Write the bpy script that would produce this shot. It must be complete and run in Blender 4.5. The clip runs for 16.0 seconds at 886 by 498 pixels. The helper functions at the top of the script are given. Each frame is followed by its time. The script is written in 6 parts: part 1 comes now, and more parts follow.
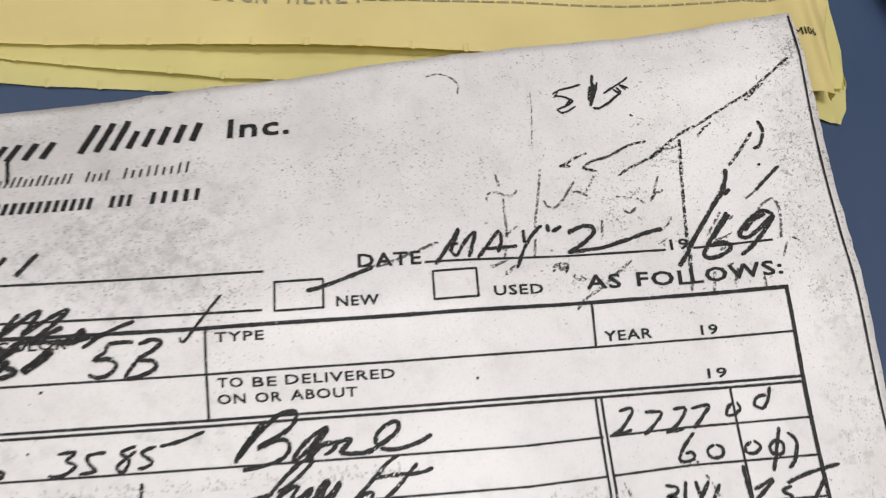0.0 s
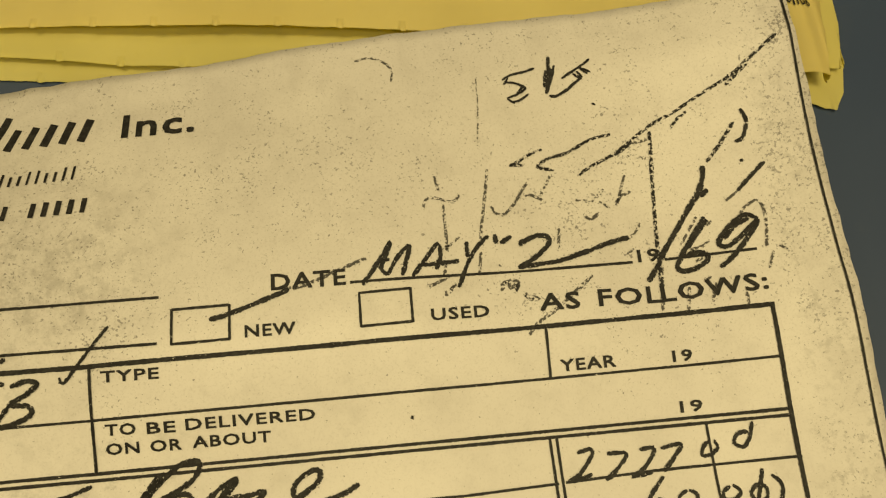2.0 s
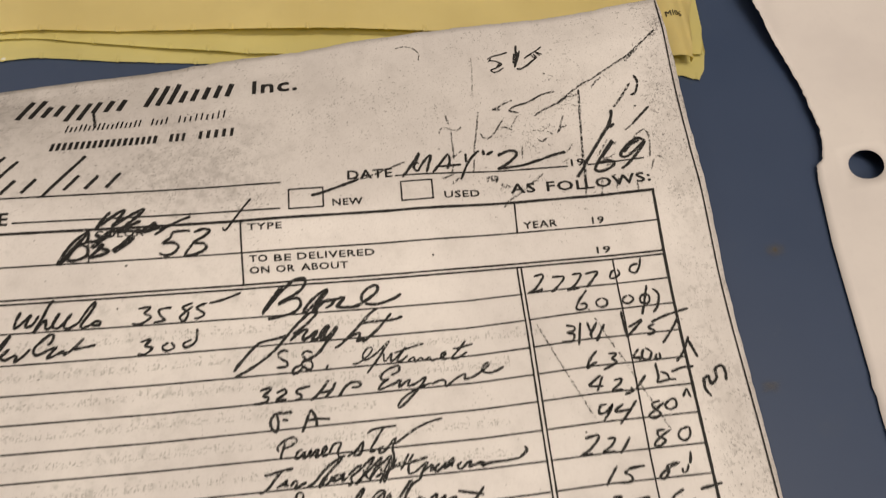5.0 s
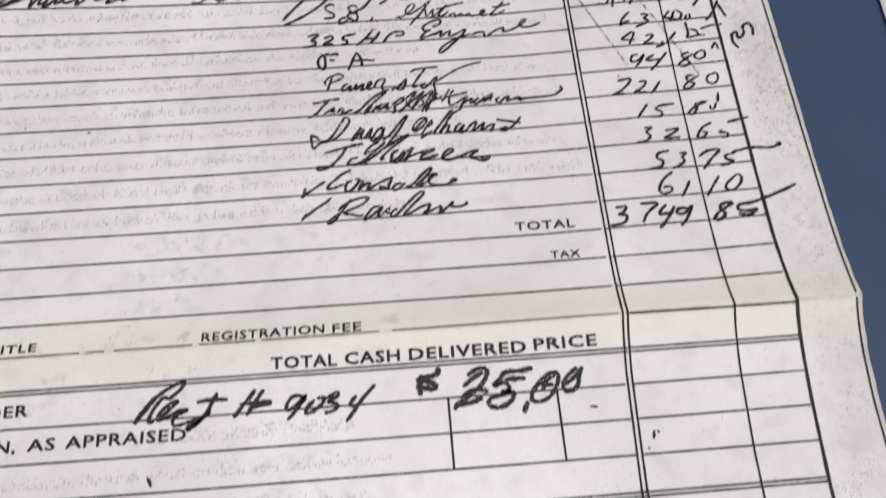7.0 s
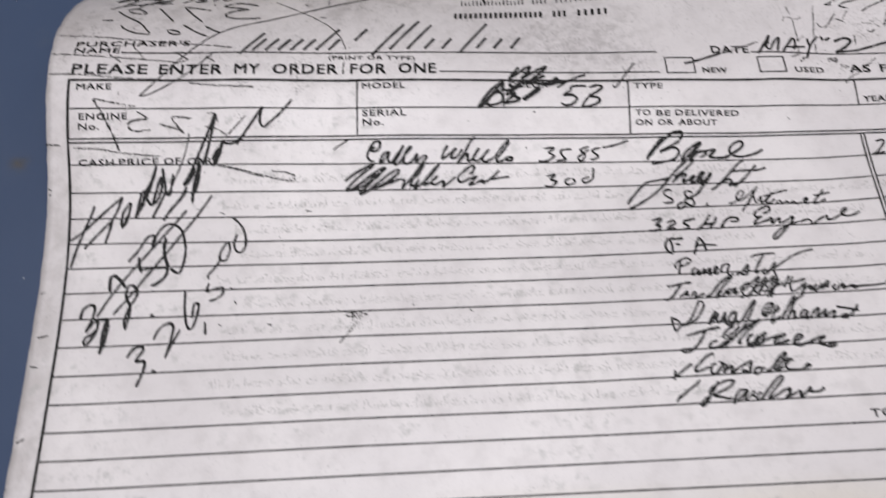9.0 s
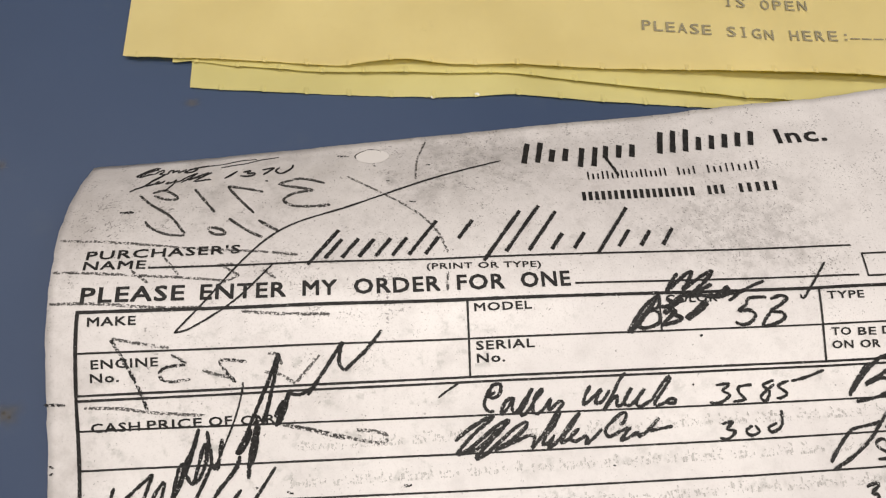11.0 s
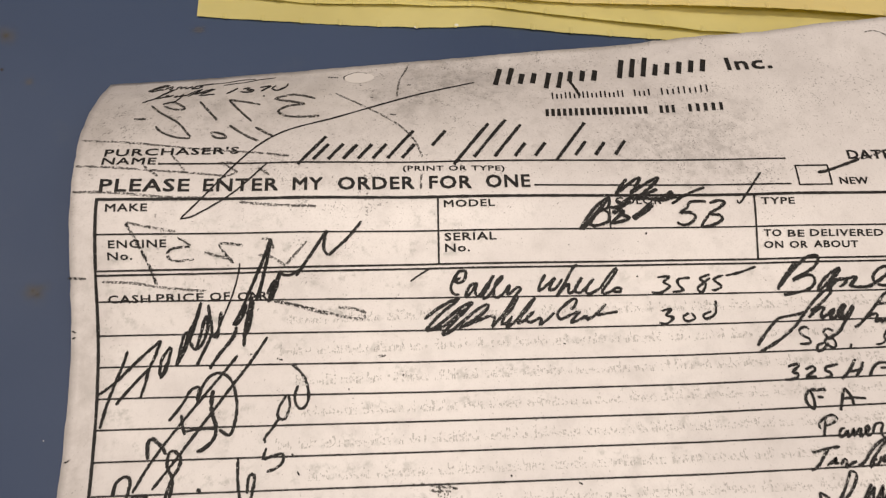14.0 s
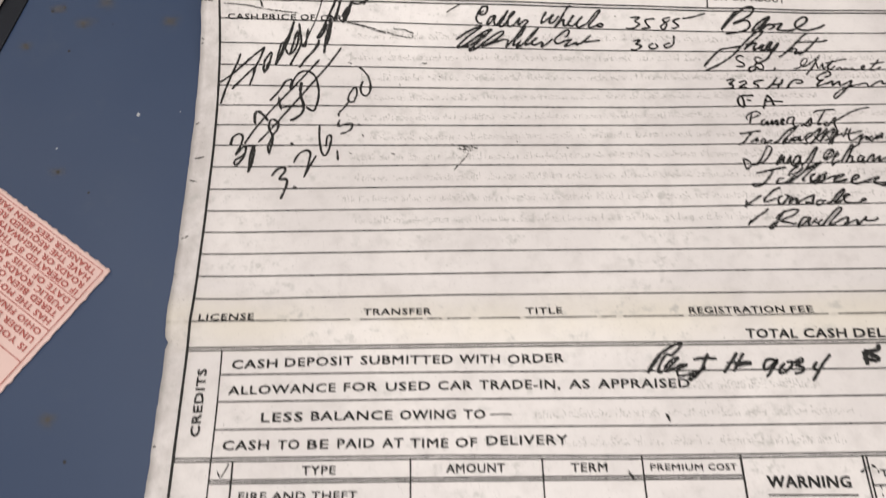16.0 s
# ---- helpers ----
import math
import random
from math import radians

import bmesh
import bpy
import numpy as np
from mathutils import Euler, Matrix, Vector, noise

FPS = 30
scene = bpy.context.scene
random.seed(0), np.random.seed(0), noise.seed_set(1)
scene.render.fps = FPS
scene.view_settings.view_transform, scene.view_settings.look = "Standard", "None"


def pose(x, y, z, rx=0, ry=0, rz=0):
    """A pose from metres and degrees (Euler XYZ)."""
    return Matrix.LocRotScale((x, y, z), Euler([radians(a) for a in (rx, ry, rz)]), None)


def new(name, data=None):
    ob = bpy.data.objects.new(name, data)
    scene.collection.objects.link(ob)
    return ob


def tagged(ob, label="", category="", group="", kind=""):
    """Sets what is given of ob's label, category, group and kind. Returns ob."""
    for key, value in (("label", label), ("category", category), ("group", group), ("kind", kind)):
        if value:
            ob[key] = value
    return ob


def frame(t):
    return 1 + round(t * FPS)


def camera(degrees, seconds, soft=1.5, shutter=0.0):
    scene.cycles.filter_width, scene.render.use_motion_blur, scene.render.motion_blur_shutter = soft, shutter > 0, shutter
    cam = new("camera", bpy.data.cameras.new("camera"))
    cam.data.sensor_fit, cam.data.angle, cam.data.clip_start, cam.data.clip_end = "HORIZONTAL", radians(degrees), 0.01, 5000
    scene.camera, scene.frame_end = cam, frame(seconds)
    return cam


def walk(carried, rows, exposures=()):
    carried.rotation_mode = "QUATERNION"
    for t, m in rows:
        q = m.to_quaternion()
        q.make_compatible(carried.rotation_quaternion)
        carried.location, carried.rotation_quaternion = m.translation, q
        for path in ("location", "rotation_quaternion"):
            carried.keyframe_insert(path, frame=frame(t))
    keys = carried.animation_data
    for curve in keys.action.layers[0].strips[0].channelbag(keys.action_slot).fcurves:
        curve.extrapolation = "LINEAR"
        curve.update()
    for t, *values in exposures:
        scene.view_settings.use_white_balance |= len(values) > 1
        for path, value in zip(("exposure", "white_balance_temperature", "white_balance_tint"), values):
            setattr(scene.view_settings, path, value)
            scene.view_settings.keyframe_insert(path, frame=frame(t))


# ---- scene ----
cam = camera(66.00, 16.0, soft=1.18, shutter=0.3)
PATH = [
    (0, 0.14814, -0.02201, 0.09618, 18.540, -0.422, -4.492),
    (0.5, 0.15516, -0.01293, 0.08504, 16.705, -0.805, -4.888),
    (1, 0.15357, -0.01193, 0.08264, 16.100, -0.751, -5.006),
    (1.5, 0.15630, -0.01241, 0.08387, 16.074, -0.466, -5.212),
    (2, 0.15722, -0.01317, 0.08465, 16.184, -0.406, -5.371),
    (2.5, 0.15758, -0.01381, 0.08512, 16.214, -0.518, -5.587),
    (3, 0.16203, -0.01502, 0.08533, 16.091, -0.417, -5.770),
    (3.2, 0.16250, -0.01584, 0.08526, 16.094, -0.380, -5.806),
    (5.3, 0.14814, -0.06909, 0.12847, 21.304, -0.369, -5.355),
    (5.5, 0.14623, -0.08026, 0.12794, 21.727, -0.367, -5.205),
    (6, 0.14509, -0.09635, 0.12443, 20.869, -0.570, -4.959),
    (6.5, 0.14218, -0.09951, 0.11848, 19.825, -0.656, -4.723),
    (7, 0.13972, -0.11578, 0.10990, 19.624, -0.376, -4.302),
    (7.2, 0.13836, -0.12419, 0.10734, 19.695, 0.177, -4.295),
    (7.5, 0.13083, -0.13012, 0.10869, 18.782, -1.003, -3.687),
    (8, 0.11168, -0.13617, 0.11115, 18.798, -0.970, -2.686),
    (8.5, 0.09171, -0.11440, 0.12201, 19.818, -0.638, -2.255),
    (8.7, 0.08618, -0.10403, 0.12647, 21.084, -0.561, -2.303),
    (9, 0.07260, -0.08952, 0.13168, 22.015, -0.502, -2.759),
    (9.5, 0.05383, -0.07110, 0.12781, 23.599, -1.336, -3.336),
    (10, 0.04925, -0.04998, 0.12252, 23.358, -1.746, -3.763),
    (10.2, 0.05113, -0.04466, 0.11660, 23.335, -1.800, -3.964),
    (12.3, 0.04445, -0.02679, 0.10926, 21.638, -0.661, -3.134),
    (12.5, 0.04160, -0.02487, 0.10700, 21.472, -0.798, -2.998),
    (13, 0.04056, -0.02940, 0.10156, 20.202, -1.087, -2.895),
    (13.5, 0.04954, -0.04205, 0.11350, 20.644, -1.158, -3.005),
    (14, 0.05625, -0.05405, 0.12081, 21.396, -0.853, -2.688),
    (14.5, 0.05482, -0.06481, 0.12504, 22.129, -0.504, -2.161),
    (15, 0.04835, -0.08055, 0.12662, 22.008, -0.417, -1.472),
    (15.5, 0.04561, -0.10197, 0.13414, 21.812, -0.488, -0.926),
    (15.7, 0.04486, -0.11239, 0.13637, 21.309, -1.140, -1.232),
    (16, 0.05175, -0.13007, 0.13723, 21.991, 0.015, -0.707),
]
# light: (seconds, stops, kelvin, tint)
EXPOSURES = [
    (0, -1.11, 6400, 8), (0.5, -1.35, 6800, 11), (1, -1.58, 9600, 2), (1.5, -1.59, 22000, -3),
    (2, -1.58, 21000, -7), (2.5, -1.58, 16000, -6), (3, -1.53, 16000, -3), (5.5, -1.43, 6600, 13),
    (6, -1.35, 6400, 12), (7.5, -1.20, 6300, 8), (8.5, -1.35, 6200, 13), (9.5, -1.12, 6200, 13),
    (10, -1.04, 6400, 11), (12.5, -1.07, 7600, 10), (13, -1.12, 7800, 11), (13.5, -1.21, 7700, 14),
    (14.5, -1.23, 7300, 13), (15, -1.22, 7100, 12), (16, -1.16, 6800, 11),
]
walk(cam, [(t, pose(x, y, z, rx, ry, rz)) for t, x, y, z, rx, ry, rz in PATH], EXPOSURES)

world = bpy.data.worlds.new("world")
scene.world = world
world.use_nodes = True
world.node_tree.nodes["Background"].inputs[0].default_value = (0.9, 0.95, 1.0, 1)
world.node_tree.nodes["Background"].inputs[1].default_value = 0.02

MM = 0.001
FLOOR_Z, CEILING_Z = -0.76, 1.75


def area_lamp(name, x, y, z, sx, sy, watts, colour):
    data = bpy.data.lights.new(name, "AREA")
    data.shape, data.size, data.size_y, data.energy, data.color = "RECTANGLE", sx, sy, watts, colour
    lamp = new(name, data)
    lamp.matrix_world = pose(x, y, z)
    return lamp


# all unseen: two placed by the shadows, the third added overhead for paper sheen
LAMPS = ((1.0, -0.95, 1.2, 0.4, 40), (-1.15, 0.7, 1.2, 0.4, 16), (0.15, -0.1, 0.7, 0.35, 38))
for lamp_x, lamp_y, long, wide, watts in LAMPS:
    tagged(area_lamp("ceiling_lamp_light", lamp_x, lamp_y, CEILING_Z - 0.06, long, wide, watts, (1.0, 0.97, 0.95)), "bright white tube light of an unseen ceiling lamp", "lamp", kind="structure")


# ---- materials ----
class Nodes:
    """A node material under construction."""

    def __init__(self, name, rough=0.6, metal=0.0):
        self.mat = bpy.data.materials.new(name)
        self.mat.use_nodes = True
        self.tree = self.mat.node_tree
        self.bsdf = self.tree.nodes["Principled BSDF"]
        self.out = self.tree.nodes["Material Output"]
        self.bsdf.inputs["Roughness"].default_value = rough
        self.bsdf.inputs["Metallic"].default_value = metal
        self.place = self.add("ShaderNodeTexCoord").outputs["Object"]

    def add(self, kind, **values):
        node = self.tree.nodes.new(kind)
        for key, value in values.items():
            node.inputs[key].default_value = value
        return node

    def link(self, a, b):
        self.tree.links.new(a, b)

    def noise(self, scale, detail=3.0, rough=0.55, stretch=None):
        node = self.add("ShaderNodeTexNoise", Scale=scale, Detail=detail, Roughness=rough)
        where = self.place
        if stretch:
            m = self.add("ShaderNodeMapping", Scale=stretch)
            self.link(where, m.inputs["Vector"])
            where = m.outputs["Vector"]
        self.link(where, node.inputs["Vector"])
        return node.outputs["Fac"]

    def ramp(self, value, low, high, a=0.0, b=1.0):
        node = self.add("ShaderNodeMapRange")
        node.interpolation_type = "SMOOTHSTEP"
        for n, v in zip(("From Min", "From Max", "To Min", "To Max"), (low, high, a, b)):
            node.inputs[n].default_value = v
        self.link(value, node.inputs["Value"])
        return node.outputs["Result"]

    def maths(self, kind, a, b):
        node = self.add("ShaderNodeMath")
        node.operation = kind
        for n, v in enumerate((a, b)):
            if isinstance(v, (int, float)):
                node.inputs[n].default_value = v
            else:
                self.link(v, node.inputs[n])
        return node.outputs[0]

    def mix(self, fac, a, b):
        node = self.add("ShaderNodeMix")
        node.data_type = "RGBA"
        if isinstance(fac, (int, float)):
            node.inputs[0].default_value = fac
        else:
            self.link(fac, node.inputs[0])
        for slot, v in ((6, a), (7, b)):
            if isinstance(v, tuple):
                node.inputs[slot].default_value = (*v, 1)
            else:
                self.link(v, node.inputs[slot])
        return node.outputs[2]

    def axis(self, name):
        node = self.add("ShaderNodeSeparateXYZ")
        self.link(self.place, node.inputs[0])
        return node.outputs[name]

    def colour(self, value):
        self.link(value, self.bsdf.inputs["Base Color"])

    def bump(self, value, strength, distance):
        node = self.add("ShaderNodeBump", Strength=strength, Distance=distance)
        self.link(value, node.inputs["Height"])
        self.link(node.outputs[0], self.bsdf.inputs["Normal"])


def copy_paper():
    """Photocopied sheet: off-white, cloudy, peppered with toner specks, a yellowed crease."""
    n = Nodes("photocopy_paper", 0.44)
    x, y = n.axis("X"), n.axis("Y")
    cloud = n.ramp(n.noise(28, 4), 0.35, 0.7)
    base = n.mix(cloud, (0.68, 0.65, 0.65), (0.77, 0.74, 0.735))
    base = n.mix(n.ramp(n.noise(170, 4, 0.65), 0.45, 0.75, 0.0, 0.5), base, (0.56, 0.53, 0.525))
    # smudges of toner dust on the head and the left margin, in small clusters
    where = n.maths("MAXIMUM", n.maths("MULTIPLY", n.ramp(y, -0.012, 0.010), n.ramp(x, 0.15, 0.09, 0.25, 1.0)), n.ramp(x, 0.008, -0.003, 0.2, 1.0))
    where = n.maths("MULTIPLY", where, n.ramp(n.noise(75, 4, 0.6), 0.38, 0.66, 0.15, 1.0))
    smudge = n.ramp(n.noise(620, 5, 0.75), 0.47, 0.70, 0.0, 0.45)
    base = n.mix(n.maths("MULTIPLY", smudge, where), base, (0.36, 0.335, 0.33))
    # grey toner veil over the sheet's head, heavier towards one corner
    veil = n.maths("MULTIPLY", n.ramp(y, -0.004, 0.03), n.ramp(x, 0.19, 0.03, 0.25, 1.0))
    veil = n.maths("MULTIPLY", veil, n.ramp(n.noise(60, 5, 0.7), 0.3, 0.7, 0.25, 0.8))
    grime = n.maths("MULTIPLY", n.ramp(n.noise(130, 6, 0.75), 0.5, 0.72, 0.0, 0.7), n.maths("MULTIPLY", n.ramp(y, 0.0, 0.02), n.ramp(x, 0.12, 0.05)))
    base = n.mix(grime, base, (0.30, 0.285, 0.28))
    base = n.mix(n.maths("MULTIPLY", veil, 0.9), base, (0.40, 0.375, 0.37))
    # soft grey dirt along both side margins
    rims = n.maths("ADD", n.ramp(x, 0.199, 0.206, 0.0, 0.45), n.ramp(x, 0.004, -0.003))
    rims = n.maths("MULTIPLY", rims, n.ramp(n.noise(110, 5, 0.7), 0.33, 0.66, 0.1, 0.7))
    base = n.mix(rims, base, (0.45, 0.42, 0.41))
    # crease
    fold = n.maths("MULTIPLY", n.ramp(y, -0.099, -0.0915), n.ramp(y, -0.0825, -0.090))
    fold = n.maths("MULTIPLY", fold, n.ramp(n.noise(40, 4), 0.3, 0.65, 0.15, 0.6))
    base = n.mix(fold, base, (0.69, 0.645, 0.545))
    crack = n.maths("MULTIPLY", n.ramp(y, -0.0913, -0.0907), n.ramp(y, -0.0900, -0.0906))
    crack = n.maths("MULTIPLY", crack, n.ramp(n.noise(300, 4, 0.7), 0.35, 0.7, 0.1, 0.6))
    base = n.mix(crack, base, (0.36, 0.33, 0.29))
    # specks: fine pepper everywhere, thick in the head, the margin and some clouds
    head = n.ramp(y, -0.012, 0.012, 0.0, 0.045)
    margin = n.maths("MULTIPLY", n.ramp(x, 0.1985, 0.203), n.ramp(n.noise(190, 3, 0.6), 0.35, 0.62, 0.25, 1.0))
    margin = n.maths("MULTIPLY", margin, n.ramp(y, -0.12, -0.02, 0.6, 1.0))
    fleck = n.maths("MULTIPLY", n.ramp(n.noise(800, 4, 0.7), 0.5, 0.66), margin)
    base = n.mix(n.maths("MULTIPLY", fleck, 0.4), base, (0.24, 0.22, 0.215))
    margin = n.maths("MULTIPLY", margin, 0.095)
    patch = n.ramp(n.noise(70, 3), 0.5, 0.7, 0.0, 0.06)
    more = n.maths("ADD", n.maths("ADD", head, margin), patch)
    # two clouds of toner dirt in the head
    for cx, cy, size, thick in ((0.064, 0.029, 0.020, 0.055), (0.108, 0.011, 0.024, 0.05)):
        far = n.maths("ADD", n.maths("POWER", n.maths("SUBTRACT", x, cx), 2), n.maths("MULTIPLY", n.maths("POWER", n.maths("SUBTRACT", y, cy), 2), 2.0))
        far = n.maths("ADD", n.maths("DIVIDE", n.maths("SQRT", far, 0), size), n.maths("SUBTRACT", n.noise(90, 4, 0.6), 0.5))
        cloud = n.ramp(far, 1.1, 0.2)
        more = n.maths("ADD", more, n.maths("MULTIPLY", cloud, thick))
        base = n.mix(n.maths("MULTIPLY", cloud, n.ramp(n.noise(520, 5, 0.75), 0.42, 0.66, 0.08, 0.5)), base, (0.28, 0.262, 0.258))
    cluster = n.maths("MULTIPLY", n.ramp(n.noise(330, 4, 0.7), 0.50, 0.66), n.ramp(n.noise(48, 3), 0.38, 0.6, 0.15, 1.0))
    more = n.maths("ADD", more, n.maths("MULTIPLY", n.maths("MULTIPLY", cluster, n.ramp(y, -0.02, 0.0, 0.15, 1.0)), 0.115))
    # ghost of the print on the back: soft blots in bands under the rules
    ghost = n.ramp(n.maths("SINE", n.maths("MULTIPLY", y, 6.2832 / 0.0053), 0), -0.6, 0.5, 0.25, 1.0)
    ghost = n.maths("MULTIPLY", ghost, n.maths("MULTIPLY", n.ramp(n.noise(430, 4, 0.7), 0.50, 0.68), n.ramp(n.noise(55, 3), 0.42, 0.62)))
    ghost = n.maths("MULTIPLY", ghost, n.maths("MULTIPLY", n.ramp(y, 0.002, -0.004), n.ramp(x, 0.165, 0.12)))
    base = n.mix(n.maths("MULTIPLY", ghost, 0.68), base, (0.44, 0.435, 0.42))
    # tooth of the paper
    tooth = n.ramp(n.noise(3300, 3, 0.7), 0.48, 0.74, 0.0, 0.30)
    tooth = n.maths("MULTIPLY", tooth, n.ramp(y, -0.03, 0.01, 0.45, 1.0))
    base = n.mix(tooth, base, (0.34, 0.31, 0.30))
    fine = n.ramp(n.maths("ADD", n.noise(2700, 2, 0.6), more), 0.70, 0.77)
    base = n.mix(n.maths("MULTIPLY", fine, 0.6), base, (0.12, 0.11, 0.11))
    dots = n.ramp(n.maths("ADD", n.noise(1150, 3, 0.65), n.maths("MULTIPLY", more, 0.6)), 0.715, 0.76)
    base = n.mix(n.maths("MULTIPLY", dots, 0.7), base, (0.12, 0.11, 0.11))
    n.colour(base)
    n.bump(n.noise(900, 3), 0.25, 0.0001)
    return n.mat


def toner(name, holes, tone=(0.009, 0.008, 0.008), ragged=0.0, grain=2600, thin=0.0):
    """Black copier ink; holes let the paper show in specks, ragged wears the sides of a line, thin lets paper through everywhere."""
    n = Nodes(name, 0.6)
    n.bsdf.inputs["Specular IOR Level"].default_value = 0.3
    n.colour(n.mix(n.ramp(n.noise(1800, 2), 0.4, 0.7), tone, tuple(c + 0.018 for c in tone)))
    if holes or ragged:
        gone = n.ramp(n.noise(grain, 2, 0.6), holes - 0.04, holes + 0.04, 1.0, 0.0)
        if ragged:
            side = n.add("ShaderNodeSeparateXYZ")
            n.link(n.add("ShaderNodeTexCoord").outputs["UV"], side.inputs[0])
            side = n.maths("ABSOLUTE", n.maths("SUBTRACT", side.outputs["X"], 0.5), 0)
            side = n.maths("ADD", n.maths("MULTIPLY", side, 2.0), n.maths("MULTIPLY", n.maths("SUBTRACT", n.noise(grain * 1.27, 3, 0.65), 0.5), ragged))
            gone = n.maths("MAXIMUM", gone, n.ramp(side, 0.86, 0.96))
        if thin:
            gone = n.maths("MAXIMUM", gone, thin)
        see = n.add("ShaderNodeBsdfTransparent")
        both = n.add("ShaderNodeMixShader")
        n.link(gone, both.inputs[0])
        n.link(n.bsdf.outputs[0], both.inputs[1])
        n.link(see.outputs[0], both.inputs[2])
        n.link(both.outputs[0], n.out.inputs[0])
    return n.mat


def tinted_paper(name, light, dark, rough=0.65, blot=0.0, glow=None):
    """Soft sheet; glow is the colour of the light that a thin one lets through."""
    n = Nodes(name, rough)
    base = n.mix(n.ramp(n.noise(35, 4), 0.3, 0.72), dark, light)
    base = n.mix(n.ramp(n.noise(700, 3), 0.5, 0.8, 0.0, 0.3), base, dark)
    if blot:
        base = n.mix(n.ramp(n.noise(90, 5, 0.7), 0.66, 0.76, 0.0, blot), base, tuple(c * 0.55 for c in dark))
    n.colour(base)
    n.bump(n.noise(500, 4), 0.3, 0.0001)
    if glow:
        through_light = n.add("ShaderNodeBsdfTranslucent")
        through_light.inputs[0].default_value = (*glow, 1)
        both = n.add("ShaderNodeMixShader")
        both.inputs[0].default_value = 0.38
        n.link(n.bsdf.outputs[0], both.inputs[1])
        n.link(through_light.outputs[0], both.inputs[2])
        n.link(both.outputs[0], n.out.inputs[0])
    return n.mat


def bench_paint():
    n = Nodes("blue_bench_paint", 0.42)
    n.bsdf.inputs["Specular IOR Level"].default_value = 0.46
    base = n.mix(n.ramp(n.noise(9, 4), 0.3, 0.7), (0.029, 0.052, 0.110), (0.037, 0.063, 0.127))
    base = n.mix(n.ramp(n.noise(60, 6, 0.7), 0.55, 0.75, 0.0, 0.35), base, (0.058, 0.080, 0.125))
    stain = n.ramp(n.noise(55, 4, 0.6), 0.69, 0.78, 0.0, 0.55)
    base = n.mix(stain, base, (0.075, 0.072, 0.055))
    speck = n.ramp(n.noise(330, 2), 0.80, 0.84)
    base = n.mix(speck, base, (0.3, 0.32, 0.34))
    n.colour(base)
    n.link(n.ramp(n.noise(40, 5), 0.3, 0.7, 0.46, 0.53), n.bsdf.inputs["Roughness"])
    n.bump(n.noise(240, 4), 0.15, 0.0002)
    return n.mat


def plain_paint(name, a, b, scale, rough=0.8):
    n = Nodes(name, rough)
    n.colour(n.mix(n.ramp(n.noise(scale, 4), 0.3, 0.7), a, b))
    n.bump(n.noise(scale * 20, 3), 0.15, 0.0005)
    return n.mat


def rusty_stain():
    """A thin brown bloom that thins out to a broken rim."""
    n = Nodes("rusty_stain", 0.6)
    n.colour(n.mix(n.ramp(n.noise(900, 3), 0.4, 0.7), (0.15, 0.135, 0.115), (0.10, 0.092, 0.075)))
    side = n.add("ShaderNodeSeparateXYZ")
    n.link(n.add("ShaderNodeTexCoord").outputs["UV"], side.inputs[0])
    side = n.maths("MULTIPLY", n.maths("SUBTRACT", side.outputs["X"], 0.5), 2.0)
    side = n.maths("ADD", side, n.maths("SUBTRACT", n.noise(420, 4, 0.6), 0.5))
    see = n.add("ShaderNodeBsdfTransparent")
    both = n.add("ShaderNodeMixShader")
    n.link(n.ramp(side, -0.1, 0.85, 0.52, 1.0), both.inputs[0])
    n.link(n.bsdf.outputs[0], both.inputs[1])
    n.link(see.outputs[0], both.inputs[2])
    n.link(both.outputs[0], n.out.inputs[0])
    return n.mat


PAPER = copy_paper()
TONER = toner("toner_ink", 0)
GRAINY_TONER = toner("grainy_toner_ink", 0.455, ragged=2.4)
FAINT_GRAIN = toner("rubbed_toner_ink", 0.52, (0.10, 0.095, 0.09), ragged=2.6)
SPECKLED_TONER = toner("speckled_toner_ink", 0.47, (0.03, 0.028, 0.027), ragged=2.6, thin=0.25)
GREY_STROKE = toner("grey_copied_pen_ink", 0.40, (0.016, 0.015, 0.014), ragged=2.0, thin=0.14)
PEN = toner("copied_pen_ink", 0.315, ragged=2.2)
RULE = toner("printed_rule_ink", 0.28, ragged=0.9)
FAINT_TONER = toner("show_through_ink", 0.57, (0.53, 0.515, 0.505), grain=1900)
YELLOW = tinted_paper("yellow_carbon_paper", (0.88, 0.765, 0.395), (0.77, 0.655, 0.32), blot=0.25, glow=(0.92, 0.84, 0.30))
# same yellow paper, with the upper slip's shade put into the colour
YELLOW_SHADED = tinted_paper("yellow_carbon_paper_shaded", (0.82, 0.75, 0.365), (0.71, 0.64, 0.29), glow=(0.92, 0.86, 0.32))
PALE_PAPER = tinted_paper("white_sheet_paper", (0.72, 0.68, 0.67), (0.64, 0.60, 0.60), blot=0.25)
GREY_CARD = tinted_paper("grey_card", (0.34, 0.31, 0.285), (0.27, 0.245, 0.225))
NIB = tinted_paper("torn_paper_fibre", (0.80, 0.79, 0.70), (0.72, 0.70, 0.58))
# near-black, for the sheet that stands in for a dark gap
NAVY = tinted_paper("dark_gap_navy", (0.007, 0.009, 0.017), (0.005, 0.007, 0.012), 0.85)
PINK = tinted_paper("pink_card_paper", (0.76, 0.56, 0.52), (0.70, 0.50, 0.46))
RED_INK = plain_paint("red_printing_ink", (0.36, 0.07, 0.06), (0.46, 0.14, 0.12), 900, 0.6)
GREY_INK = plain_paint("grey_ribbon_ink", (0.20, 0.18, 0.12), (0.34, 0.30, 0.18), 2200, 0.6)
PUNCH_WHITE = tinted_paper("unprinted_paper", (0.76, 0.73, 0.72), (0.70, 0.67, 0.66))
BLUE = bench_paint()
